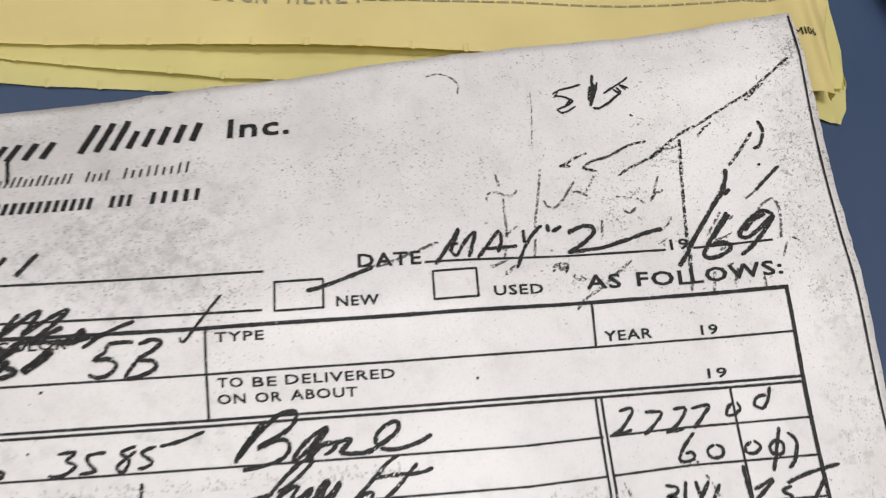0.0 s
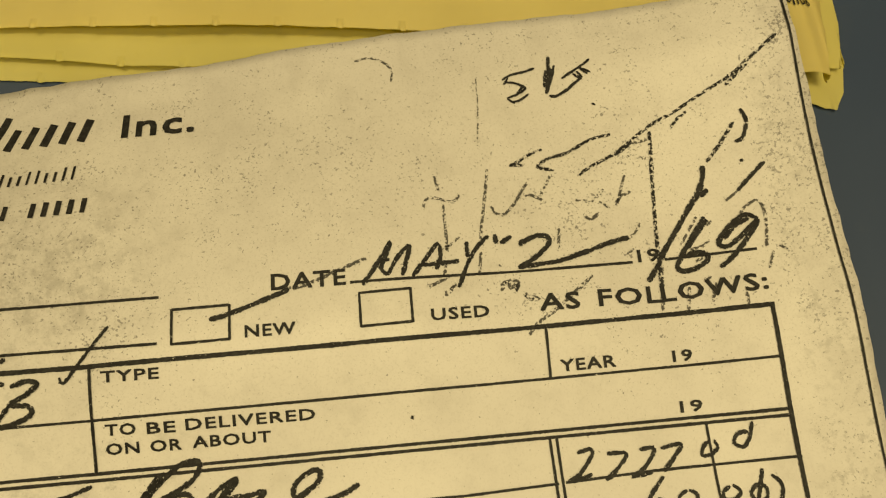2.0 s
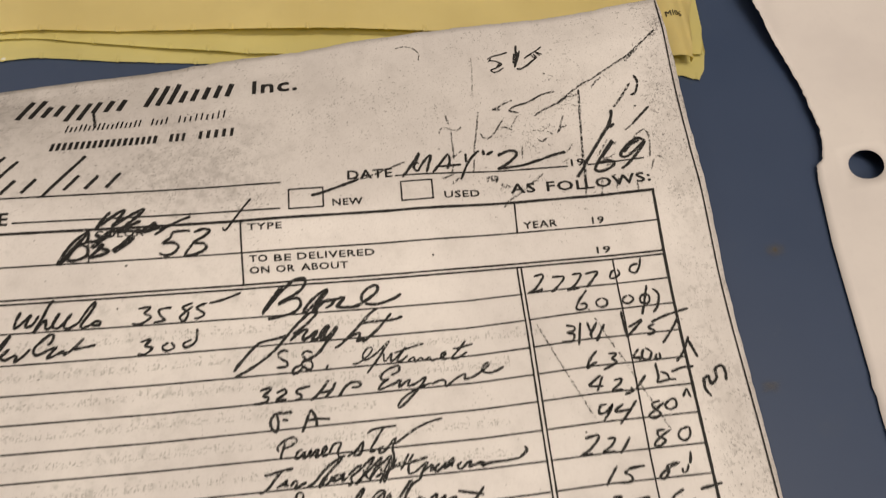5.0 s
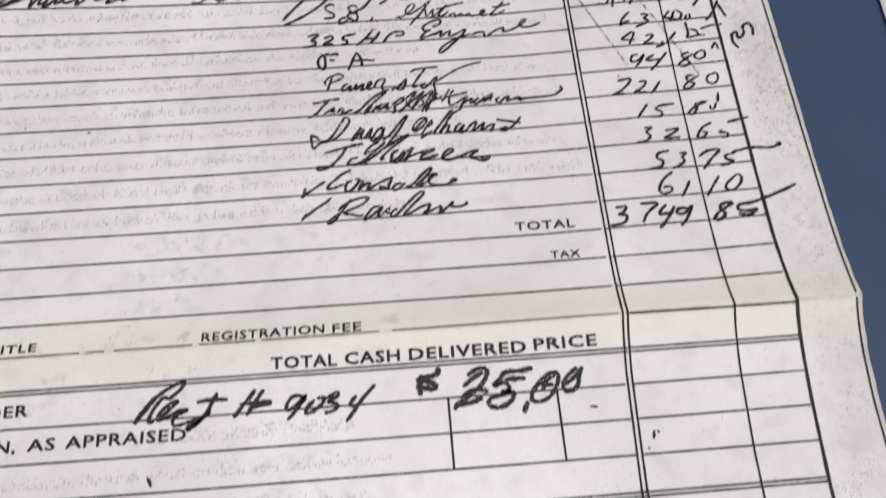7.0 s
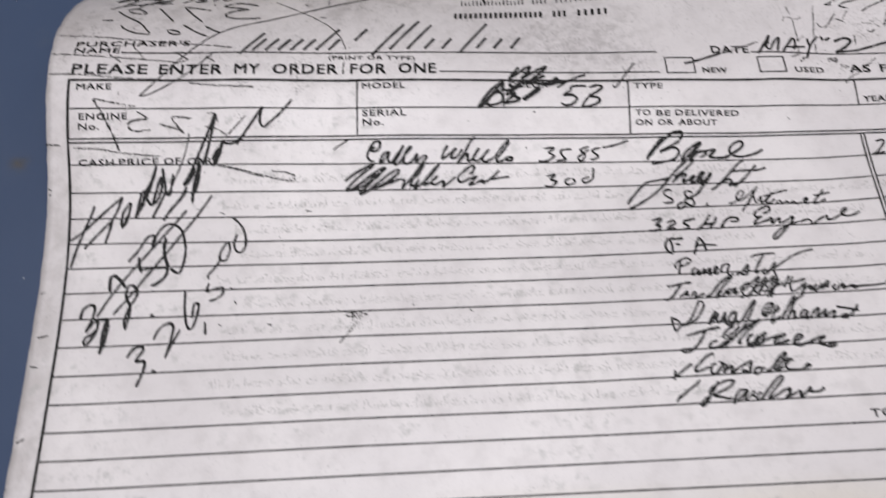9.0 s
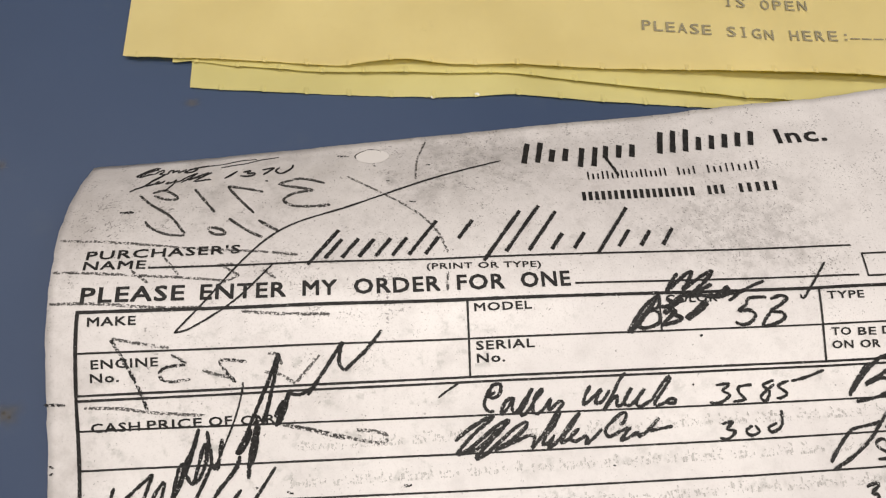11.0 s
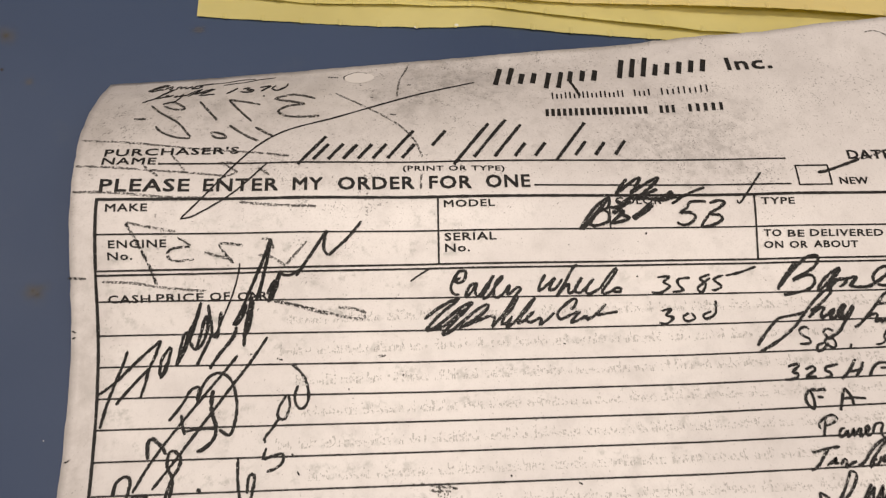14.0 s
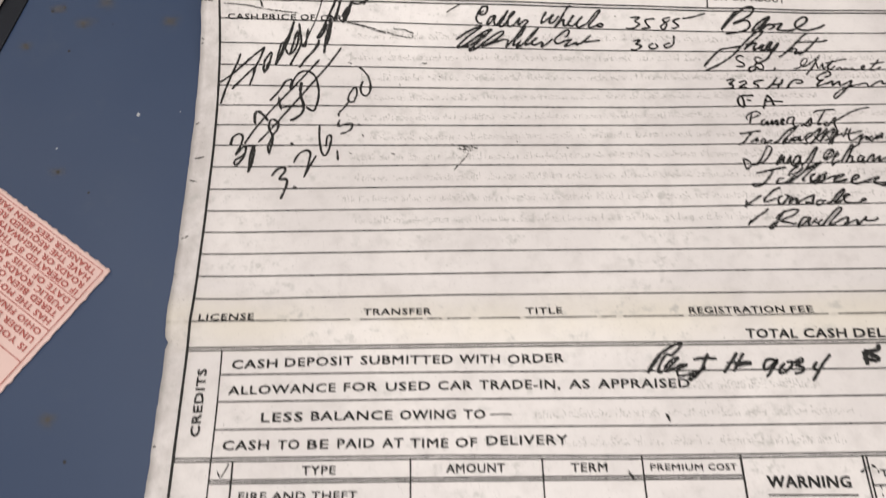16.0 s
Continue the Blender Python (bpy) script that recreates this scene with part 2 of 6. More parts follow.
RUST = plain_paint("rust_mark", (0.022, 0.020, 0.018), (0.040, 0.032, 0.024), 700, 0.85)
STAIN = rusty_stain()
CHIP = plain_paint("bare_paint_chip", (0.42, 0.44, 0.46), (0.55, 0.56, 0.56), 900, 0.6)
WALL = plain_paint("wall_paint", (0.62, 0.60, 0.57), (0.68, 0.66, 0.63), 3)
CEILING = plain_paint("ceiling_paint", (0.74, 0.73, 0.71), (0.79, 0.78, 0.76), 3)
CONCRETE = plain_paint("concrete_floor", (0.24, 0.235, 0.225), (0.32, 0.31, 0.30), 4)
LAMP_WHITE = plain_paint("lamp_housing_paint", (0.78, 0.78, 0.77), (0.82, 0.82, 0.81), 8, 0.5)


# ---- mesh helpers ----
def part(name, bm, material, parent=None, label=""):
    mesh = bpy.data.meshes.new(name)
    bm.to_mesh(mesh)
    bm.free()
    mesh.materials.append(material)
    ob = new(name, mesh)
    if parent:
        ob.parent = parent
    return tagged(ob, label)


def box(x0, y0, z0, x1, y1, z1, bevel=0.0):
    bm = bmesh.new()
    bmesh.ops.create_cube(bm, size=1)
    for v in bm.verts:
        v.co = ((x0 + x1) / 2 + v.co.x * (x1 - x0), (y0 + y1) / 2 + v.co.y * (y1 - y0), (z0 + z1) / 2 + v.co.z * (z1 - z0))
    if bevel:
        bmesh.ops.bevel(bm, geom=list(bm.edges), offset=bevel, segments=3, affect="EDGES", profile=0.5)
    return bm


def thicken(ob, depth):
    mod = ob.modifiers.new("thickness", "SOLIDIFY")
    mod.thickness, mod.offset = depth, -1
    for poly in ob.data.polygons:
        poly.use_smooth = True
    return ob


def eased(table, x):
    """A smooth curve through a few (place, value) pairs."""
    if x <= table[0][0]:
        return table[0][1]
    for (a, p), (b, q) in zip(table, table[1:]):
        if x <= b:
            k = (x - a) / (b - a)
            k = k * k * (3 - 2 * k)
            return p + (q - p) * k
    return table[-1][1]


def straight(table, x):
    if x <= table[0][0]:
        return table[0][1]
    for (a, p), (b, q) in zip(table, table[1:]):
        if x <= b:
            return p + (q - p) * (x - a) / (b - a)
    return table[-1][1]


# ---- the room ----
tagged(part("floor", box(-2.2, -2.2, FLOOR_Z - 0.1, 2.4, 2.4, FLOOR_Z), CONCRETE), "grey concrete floor of the workshop room", "floor", kind="structure")
tagged(part("ceiling", box(-2.2, -2.2, CEILING_Z, 2.4, 2.4, CEILING_Z + 0.1), CEILING), "plain white painted ceiling", "ceiling", kind="structure")
tagged(part("wall_north", box(-2.2, 2.4, FLOOR_Z, 2.4, 2.5, CEILING_Z), WALL), "plain pale painted wall", "wall", kind="structure")
tagged(part("wall_south", box(-2.2, -2.3, FLOOR_Z, 2.4, -2.2, CEILING_Z), WALL), "plain pale painted wall", "wall", kind="structure")
tagged(part("wall_east", box(2.4, -2.2, FLOOR_Z, 2.5, 2.4, CEILING_Z), WALL), "plain pale painted wall", "wall", kind="structure")
tagged(part("wall_west", box(-2.3, -2.2, FLOOR_Z, -2.2, 2.4, CEILING_Z), WALL), "plain pale painted wall", "wall", kind="structure")


def ceiling_lamp(x, y, long, wide):
    lamp = tagged(new("ceiling_lamp"), "unseen white tray lamp fixed to the ceiling", "lamp", "ceiling lamps")
    lamp.location = (x, y, CEILING_Z)
    part("housing", box(-long / 2 - 0.02, -wide / 2 - 0.07, -0.05, long / 2 + 0.02, wide / 2 + 0.07, 0.0, 0.01), LAMP_WHITE, lamp)
    return lamp


for lamp_x, lamp_y, long, wide, watts in LAMPS:
    ceiling_lamp(lamp_x, lamp_y, long, wide)

# ---- the bench ----
bench = tagged(new("workbench"), "blue painted steel workbench top with rust marks and paint chips", "bench")
bench.location = (0.1, 0, 0)
part("bench_top", box(-0.75, -0.4, -0.03, 0.75, 0.4, 0.0, 0.003), BLUE, bench)
part("bench_body", box(-0.70, -0.36, FLOOR_Z, 0.70, 0.36, -0.03, 0.004), BLUE, bench)


def fleck(x, y, size, material, name, seed, tall=0.06):
    """An uneven little patch on the bench top, low and rounded."""
    rng = random.Random(seed)
    bm = bmesh.new()
    count = 14
    rim = [bm.verts.new(((x + size * (0.65 + 0.5 * rng.random()) * math.cos(6.283 * k / count)) * MM - 0.1,
                         (y + size * (0.65 + 0.5 * rng.random()) * math.sin(6.283 * k / count)) * MM, 0.00001)) for k in range(count)]
    mid = bm.verts.new((x * MM - 0.1, y * MM, tall * MM))
    for k in range(count):
        bm.faces.new((rim[k], rim[(k + 1) % count], mid))
    part(name, bm, material, bench, "small rust mark" if material is RUST else "pale chip in the paint")


def stain(x, y, size, seed):
    """A thin rusty bloom in the paint with a broken rim."""
    rng = random.Random(seed)
    bm = bmesh.new()
    across = bm.loops.layers.uv.new("across")
    count, high = 18, 0.00003 + 0.000004 * (seed % 9)
    mid = bm.verts.new((x * MM - 0.1, y * MM, high))
    turn = [(6.283 * k / count, size * (0.8 + 0.4 * rng.random())) for k in range(count)]
    rim = [bm.verts.new(((x + 1.3 * r * math.cos(a)) * MM - 0.1, (y + r * math.sin(a)) * MM, high)) for a, r in turn]
    for k in range(count):
        face = bm.faces.new((mid, rim[k], rim[(k + 1) % count]))
        for corner, u in zip(face.loops, (0.5, 1, 1)):
            corner[across].uv = (u, 0.5)
    part("rust_stain", bm, STAIN, bench, "faint brown bloom in the paint")


for k, (x, y, size) in enumerate(((-36.6, -12.6, 3.2), (-44, -8, 2.6), (-49.8, -19.5, 2.4), (-32.2, -6.3, 2.8), (-15.0, -12.3, 3.0), (-31, 46.1, 3.2), (-34.9, -54.7, 2.2), (-26, -110, 2.4), (222, -14, 2.4), (214, -40, 2.0), (-40, 20, 2.2), (10, 46, 1.8), (-24, 34, 1.6))):
    stain(x, y, size, 500 + k)
for k, (x, y, size) in enumerate(((-15.6, -12.0, 0.35), (-14.6, -12.7, 0.3), (-31.0, 46.1, 0.6), (-30.2, 37.3, 0.4), (-42.5, -7.5, 0.5), (-45.3, -8.7, 0.45), (-37.0, -12.6, 0.45), (-36.7, -13.6, 0.4), (-33.4, -12.0, 0.25), (-29.5, -12.9, 0.22),
                                  (-49.9, -19.1, 0.5), (-49.3, -20.0, 0.4), (-38.9, -21.0, 0.4), (-34.9, -54.7, 0.5), (-27, -60, 0.3), (222, -14, 0.5), (-26, -110, 0.5), (-21, -118, 0.4))):
    fleck(x, y, size, RUST, "rust_mark", 40 + k)
for k, (x, y, size) in enumerate(((-31.9, 58.4, 0.35), (-19.0, -39.6, 0.5), (-36.4, -48.6, 0.25), (-9.2, -39.0, 0.15))):
    fleck(x, y, size, CHIP, "paint_chip", 80 + k, 0.12)

# ---- the order form ----
RIDGE = ((-6, 12.5), (30, 10.9), (60, 9.2), (120, 6.6), (150, 5.0), (172, 3.2), (199, 2.9), (212, 4.0))
HEAD = ((-6, 0.35), (60, 0.8), (95, 1.5), (122, 3.7), (145, 5.2), (175, 5.4), (212, 8.6))
FALL = ((-6, 23), (50, 22), (98, 18.6), (125, 16), (150, 14), (180, 16))


def sheet_height(x, y):
    """The form arches off the bench, curls down at its head and has a crease (millimetres)."""
    a = eased(RIDGE, x)
    if y > 3:
        s = (y - 3) / 30
        z = a + (eased(HEAD, x) - a) * (s ** 1.8 if s < 1 else 1 + 0.6 * (s - 1))
    else:
        d = 3 - y
        z = a * (0.92 * math.exp(-(d / eased(FALL, x)) ** 2) + 0.08 / (1 + (d / 30) ** 2))
    crease = eased(((110, 0.9), (200, 2.0)), x)
    z += crease * math.exp(-abs(y + 90.5) / 5) + 0.07 * max(0, x - 188) * max(0, min(1, (y + 110) / 25))
    return max(z, 0.25) + 0.2


form = tagged(new("order_form"), "creased photocopied car order form with handwritten entries, curling off the bench", "document")

SIDE_WEST = ((-240, -3.8), (-122, -4.5), (-96, -4.5), (-91.8, -4.6), (-90.6, -4.1), (-89.5, -4.9), (-84, -5.1), (-67, -5.0), (-45, -5.3), (-25, -5.3), (-12, -4.9), (0, -4.5), (8, -4.6), (14, -4.9), (22, -5.7), (32, -6.3))
SIDE_EAST = ((-240, 210.2), (-98, 210.5), (-90, 210.7), (-64, 210.35), (-45, 210.2), (-28, 209.8), (-13, 209.5), (6, 208.9), (25, 207.7), (41, 205.9))
TOP_EDGE = ((-7, 31.6), (16, 33.2), (35, 34.4), (55, 35.8), (75, 37.0), (100, 37.9), (133, 38.3), (155, 39.8), (175, 40.4), (206, 40.0))


def form_sheet():
    bm = bmesh.new()
    cols, rows = 150, 200
    grid = []
    for j in range(rows + 1):
        line = []
        for i in range(cols + 1):
            u, v = i / cols, j / rows
            y = -238 + v * 278
            x0, x1 = straight(SIDE_WEST, y), straight(SIDE_EAST, y)
            x = x0 + u * (x1 - x0)
            top = straight(TOP_EDGE, x) + 0.25 * noise.noise((x * 0.35, 3.1, 0))
            y = -238 + v * (top + 238)
            if i in (0, cols):
                x += 0.2 * noise.noise((y * 0.5, 7.7 * (i + 1), 0))
            line.append(bm.verts.new((x * MM, y * MM, sheet_height(x, y) * MM)))
        grid.append(line)
    for j in range(rows):
        for i in range(cols):
            bm.faces.new((grid[j][i], grid[j][i + 1], grid[j + 1][i + 1], grid[j + 1][i]))
    return bm


thicken(part("paper", form_sheet(), PAPER, form, "off-white photocopy paper peppered with toner"), 0.00012)
LIFT = 0.09
layer = [0]


def ink_z(x, y):
    return (sheet_height(x, y) + LIFT + 0.0006 * (layer[0] % 40)) * MM


def across_face(face, layer_uv):
    """Mark which side of an ink line each corner lies on."""
    for corner, u in zip(face.loops, (0, 0, 1, 1)):
        corner[layer_uv].uv = (u, 0.5)


def ruled(points, width, material=None, name="ruled_line"):
    """A printed rule through (x, y) places, following the sheet."""
    layer[0] += 1
    bm = bmesh.new()
    across = bm.loops.layers.uv.new("across")
    last = None
    for (xa, ya), (xb, yb) in zip(points, points[1:]):
        length = math.hypot(xb - xa, yb - ya)
        nx, ny = -(yb - ya) / length, (xb - xa) / length
        steps = max(1, round(length / 1.5))
        for k in range(1 if last else 0, steps + 1):
            x, y = xa + (xb - xa) * k / steps, ya + (yb - ya) * k / steps
            w = width * 0.60 * (1 + 0.22 * noise.noise((x * 1.3, y * 1.3, 5)))
            pair = [bm.verts.new(((x + s * nx * w) * MM, (y + s * ny * w) * MM, ink_z(x, y))) for s in (-1, 1)]
            if last:
                across_face(bm.faces.new((last[0], pair[0], pair[1], last[1])), across)
            last = pair
    return part(name, bm, material or RULE, form)


def curved(stroke):
    """Places along a smooth line through the ends and bends of one pen stroke."""
    p = [stroke[0], *stroke, stroke[-1]]
    out = []
    for a, b, c, d in zip(p, p[1:], p[2:], p[3:]):
        steps = max(2, min(9, round(math.hypot(c[0] - b[0], c[1] - b[1]) / 0.35)))
        for k in range(steps):
            t = k / steps
            out.append(tuple(0.5 * (2 * b[n] + (c[n] - a[n]) * t + (2 * a[n] - 5 * b[n] + 4 * c[n] - d[n]) * t * t + (3 * b[n] - a[n] - 3 * c[n] + d[n]) * t ** 3) for n in (0, 1)))
    return [*out, stroke[-1]]


def pen_strokes(ox, oy, width, material, strokes):
    """One handwritten word or figure group, its first stroke carrying the others; strokes in tenths of a millimetre from (ox, oy)."""
    word = None
    for stroke in strokes:
        layer[0] += 1
        bm = bmesh.new()
        across = bm.loops.layers.uv.new("across")
        line = curved([(ox + x / 10, oy + y / 10) for x, y in stroke])
        last = None
        for k, (x, y) in enumerate(line):
            a, b = line[max(0, k - 1)], line[min(len(line) - 1, k + 1)]
            d = math.hypot(b[0] - a[0], b[1] - a[1]) or 1
            nx, ny = -(b[1] - a[1]) / d, (b[0] - a[0]) / d
            ends = min(1, 0.55 + 0.35 * min(k, len(line) - 1 - k))
            w = 0.56 * width * ends * (1 + 0.30 * noise.noise((x * 0.9, y * 0.9, 2)) + 0.12 * noise.noise((x * 5, y * 5, 9)))
            pair = [bm.verts.new(((x + s * nx * w) * MM, (y + s * ny * w) * MM, ink_z(x, y))) for s in (-1, 1)]
            if last:
                across_face(bm.faces.new((last[0], pair[0], pair[1], last[1])), across)
            last = pair
        if word is None:
            word = part("handwriting", bm, material, form)
        else:
            part("pen_stroke", bm, material, word)
    return word


def lettering(body, width, height, bold=0.06):
    """Flat letters of the built-in font, fitted to a width and a capital's height (millimetres)."""
    data = bpy.data.curves.new("lettering", "FONT")
    data.body, data.resolution_u, data.space_character = body, 2, 1.1
    ob = bpy.data.objects.new("lettering", data)
    scene.collection.objects.link(ob)
    bpy.context.view_layer.update()
    mesh = bpy.data.meshes.new_from_object(ob.evaluated_get(bpy.context.evaluated_depsgraph_get()))
    bm = bmesh.new()
    bm.from_mesh(mesh)
    bpy.data.objects.remove(ob)
    bpy.data.meshes.remove(mesh)
    bpy.data.curves.remove(data)
    x0, x1 = min(v.co.x for v in bm.verts), max(v.co.x for v in bm.verts)
    for v in bm.verts:
        v.co = ((v.co.x - x0) / (x1 - x0) * width, v.co.y / 0.73 * height, 0)
    # heavier strokes: the letters laid over themselves, a hair apart
    whole = list(bm.verts) + list(bm.edges) + list(bm.faces)
    for dx, dy in ((1, 0), (1, 1), (0, 1)):
        made = bmesh.ops.duplicate(bm, geom=whole)["geom"]
        for v in made:
            if isinstance(v, bmesh.types.BMVert):
                v.co.x += dx * bold * height
                v.co.y += dy * bold * height
                v.co.z += 0.001 * (1 + dx + 2 * dy)
    return bm


def printed(body, x, y, width, height, turn, bold=0.07):
    layer[0] += 1
    bm = lettering(body, width, height, bold)
    c, s = math.cos(radians(turn)), math.sin(radians(turn))
    for v in bm.verts:
        px, py = x + v.co.x * c - v.co.y * s, y + v.co.x * s + v.co.y * c
        v.co = (px * MM, py * MM, ink_z(px, py) + v.co.z * MM)
    return part("printed_text", bm, TONER, form)


# rules of the form
HEAVY, FINE = 0.52, 0.29
RIGHT, TWIN_A, TWIN_B, CENTS = 199.1, 170.3, 171.1, 189.3
ruled([(9.6, 7.0), (60, 6.9), (126.4, 6.5)], 0.32)
ruled([(77.3, 1.6), (126.3, 1.1)], 0.32)
ruled([(148.5, 6.6), (183.2, 6.4)], 0.32)
ruled([(187.2, 6.4), (198.6, 6.6)], 0.32)
for x, y, w, h in ((127.9, 0.9, 6.5, 4.0), (149.5, 1.2, 6.1, 4.0)):
    ruled([(x, y), (x + w, y + 0.1)], 0.3, name="box_edge")
    ruled([(x, y + h), (x + w, y + h + 0.1)], 0.3, name="box_edge")
    ruled([(x, y - 0.1), (x, y + h + 0.1)], 0.3, name="box_edge")
    ruled([(x + w, y), (x + w, y + h + 0.2)], 0.3, name="box_edge")
ruled([(-0.2, 0), (59.6, -0.3), (118.7, -0.8), (171.4, -0.5), (199.3, -0.4)], HEAVY)
ruled([(0, -6.0), (59.4, -6.4), (118.6, -6.7), (199, -6.6)], 0.3)
for down in (0, 0.72):
    ruled([(-0.2, -11.9 - down), (59.2, -12.1 - down), (118.5, -12.5 - down), (199, -12.7 - down)], 0.36)
ruled([(0, 0.2), (-0.4, -14), (-0.4, -30), (0, -50), (0.1, -70), (0, -90), (0, -150)], HEAVY)
ruled([(199, -0.3), (199.3, -30), (199.6, -60), (199.8, -78), (200.2, -90.5), (199.9, -102), (199.3, -118), (199.0, -150)], HEAVY)
ruled([(59.5, -0.3), (59.2, -12.1)], 0.33)
ruled([(91.0, -0.5), (90.9, -6.5)], 0.3)
ruled([(118.7, -0.8), (118.5, -12.4)], 0.33)
ruled([(171.4, -0.5), (171.3, -6.6)], 0.33)
for gap in (0.0, 0.8):
    ruled([(170.4 + gap, -13.3), (170.8 + gap, -25), (171.0 + gap, -45), (171.4 + gap, -70), (171.7 + gap, -90.5), (171.1 + gap, -100), (170.5 + gap, -118), (170.3 + gap, -150)], 0.33)
ruled([(189.1, -13.4), (189.5, -25), (189.4, -50), (189.7, -70), (190.1, -90.5), (189.5, -100), (188.9, -113), (188.6, -150)], 0.3)
# entry rows: height at the sheet's side, a third and half across, before and after the twin rule
ROWS = ((-16.9, -17.75, -18.4, -18.9, -18.2), (-22.4, -23.3, -23.9, -24.1, -23.1), (-27.6, -28.7, -29.35, -29.4, -28.3), (-32.85, -33.9, -34.5, -34.4, -33.4), (-38.0, -38.85, -39.5, -39.25, -38.4),
        (-43.2, -43.9, -44.4, -44.3, -43.5), (-48.6, -49.15, -49.65, -49.5, -48.9), (-54.2, -54.3, -54.85, -54.7, -54.0), (-59.85, -59.8, -60.2, -59.8, -59.2), (-65.25, -65.2, -65.4, -65.0, -64.6),
        (-70.4, -70.25, -70.6, -70.3, -69.9), (-75.5, -75.3, -75.5, -75.5, -75.0), (-80.6, -80.5, -80.5, -80.5, -80.3), (-85.7, -85.35, -85.5, -85.7, -85.6))
for a, b, c, d, e in ROWS:
    ruled([(-0.2, a + 0.1), (8, a), (56, b), (103, c), (160, d), (170.9, d + 0.45 * (e - d))], FINE)
    ruled([(171.7, d + 0.5 * (e - d)), (182, e), (RIGHT + 0.4, e + 0.05)], FINE)
for a, b in ((0.2, 20), (20.6, 33), (35, 48), (49, 52), (53, 58), (59.5, 68), (69, 84), (85, 88), (89.5, 102), (103, 112), (113, 132), (134, 171)):
    ruled([(a, -90.6), (b, -90.6)], 0.2)
ruled([(172.4, -90.7), (182, -90.8), (200.2, -91.0)], 0.34)
for y in (-96.0, -96.6):
    ruled([(0.2, y - 0.05), (69, y + 0.1), (100, y), (199.9, y - 0.2)], 0.3)
ruled([(7.1, -96.8), (7.3, -108), (7.2, -150)], 0.3)
for y in (-101.7, -107.1, -112.5):
    ruled([(7.2, y + 0.1), (52, y + 0.1), (100, y - 0.2), (170.6, y - 0.2)], FINE)
    ruled([(171.7, y - 0.2), (199.6, y - 0.1)], FINE)
for x in (142.3, 159.6):
    ruled([(x, -102.0), (x + 0.1, -112.6)], 0.33)
for y in (-117.75, -118.35):
    ruled([(0.3, y), (52, y), (88, y - 0.5), (107, y - 0.5), (199.3, y - 0.3)], 0.3)
for x, w in ((11.5, 0.35), (45.6, 0.3), (70.9, 0.3), (90.1, 0.3), (109.1, 0.4)):
    ruled([(x, -118.4), (x + 0.2, -150)], w)
for y in (-121.85, -122.4, -127.3, -132.4, -137.5, -142.6):
    ruled([(7.2, y + 0.05), (54, y), (109, y - 0.25)], 0.32)
for x in (132.6, 133.3):
    ruled([(x, -118.6), (x + 0.5, -150)], 0.33)
for y in (-124.0, -129.2, -134.3, -139.3, -144.4):
    ruled([(133.4, y - 0.2), (170.4, y - 0.05)], 0.3)
    ruled([(171.2, y), (199.1, y)], 0.3)
ruled([(205.6, 39.5), (206.4, 29.6), (207.6, 10), (208.45, -13), (208.8, -28), (209.3, -45), (209.6, -64), (209.9, -87), (209.6, -100), (209.4, -150)], 0.28, name="copy_edge_line")
ruled([(113.2, -125.7), (130.2, -125.9)], 0.3)
ruled([(61.2, -110.1), (65.4, -110.1)], 0.25, name="printed_dash")

# printed words: text, x, y, width, capital height, turn (millimetres, degrees)
printed('CASH', 9.4, -100.5, 9.1, 1.82, 1.3)
printed('DEPOSIT', 20.1, -100.2, 13.7, 1.82, 1.1)
printed('SUBMITTED', 35.4, -99.9, 18.6, 1.82, -0.1)
printed('WITH', 55.4, -99.9, 8.1, 1.82, -0.7)
printed('ORDER', 65.2, -100.1, 11.3, 1.86, 1.0)
printed('ALLOWANCE', 9.2, -105.7, 21.3, 1.77, 1.0)
printed('FOR', 32.2, -105.3, 6.6, 1.77, 0.6)
printed('USED', 40.6, -105.3, 8.8, 1.77, 0.6)
printed('CAR', 51.0, -105.2, 6.8, 1.77, 0.2)
printed('TRADE-IN,', 59.3, -105.2, 16.0, 1.86, -0.3)
printed('AS', 77.2, -105.3, 4.1, 1.87, 0.1)
printed('APPRAISED', 83.0, -105.3, 18.3, 1.88, -0.2)
printed('LESS', 16.2, -111.1, 8.1, 1.82, 0.7)
printed('BALANCE', 26.0, -110.9, 15.9, 1.81, 0.0)
printed('OWING', 43.5, -110.9, 10.9, 1.81, 0.1)
printed('TO', 56.0, -110.9, 4.2, 1.81, -0.7)
printed('CASH', 9.2, -116.3, 8.9, 1.81, 0.2)
printed('TO', 19.9, -116.3, 4.1, 1.81, 0.6)
printed('BE', 25.6, -116.3, 4.0, 1.81, 0.7)
printed('PAID', 31.4, -116.2, 7.1, 1.81, 0.1)
printed('AT', 40.1, -116.2, 4.0, 1.81, -0.0)
printed('TIME', 45.5, -116.3, 7.3, 1.81, -0.3)
printed('OF', 54.3, -116.3, 4.1, 1.81, -0.0)
printed('DELIVERY', 60.3, -116.0, 15.7, 1.81, 0.1)
printed('LICENSE', 1.7, -90.5, 11.3, 1.48, 0.4)
printed('TRANSFER', 35.7, -89.7, 14.0, 1.47, -0.0)
printed('TITLE', 69.4, -89.9, 7.5, 1.47, 0.2)
printed('REGISTRATION', 103.3, -90.2, 19.7, 1.51, -0.0)
printed('FEE', 124.4, -90.3, 4.6, 1.53, 0.7)
printed('TOTAL', 114.4, -95.4, 10.4, 1.91, -0.9, bold=0.09)
printed('CASH', 126.2, -95.5, 8.7, 1.91, -0.6, bold=0.09)
printed('DELIVERED', 136.5, -95.6, 18.8, 1.91, -0.3, bold=0.09)
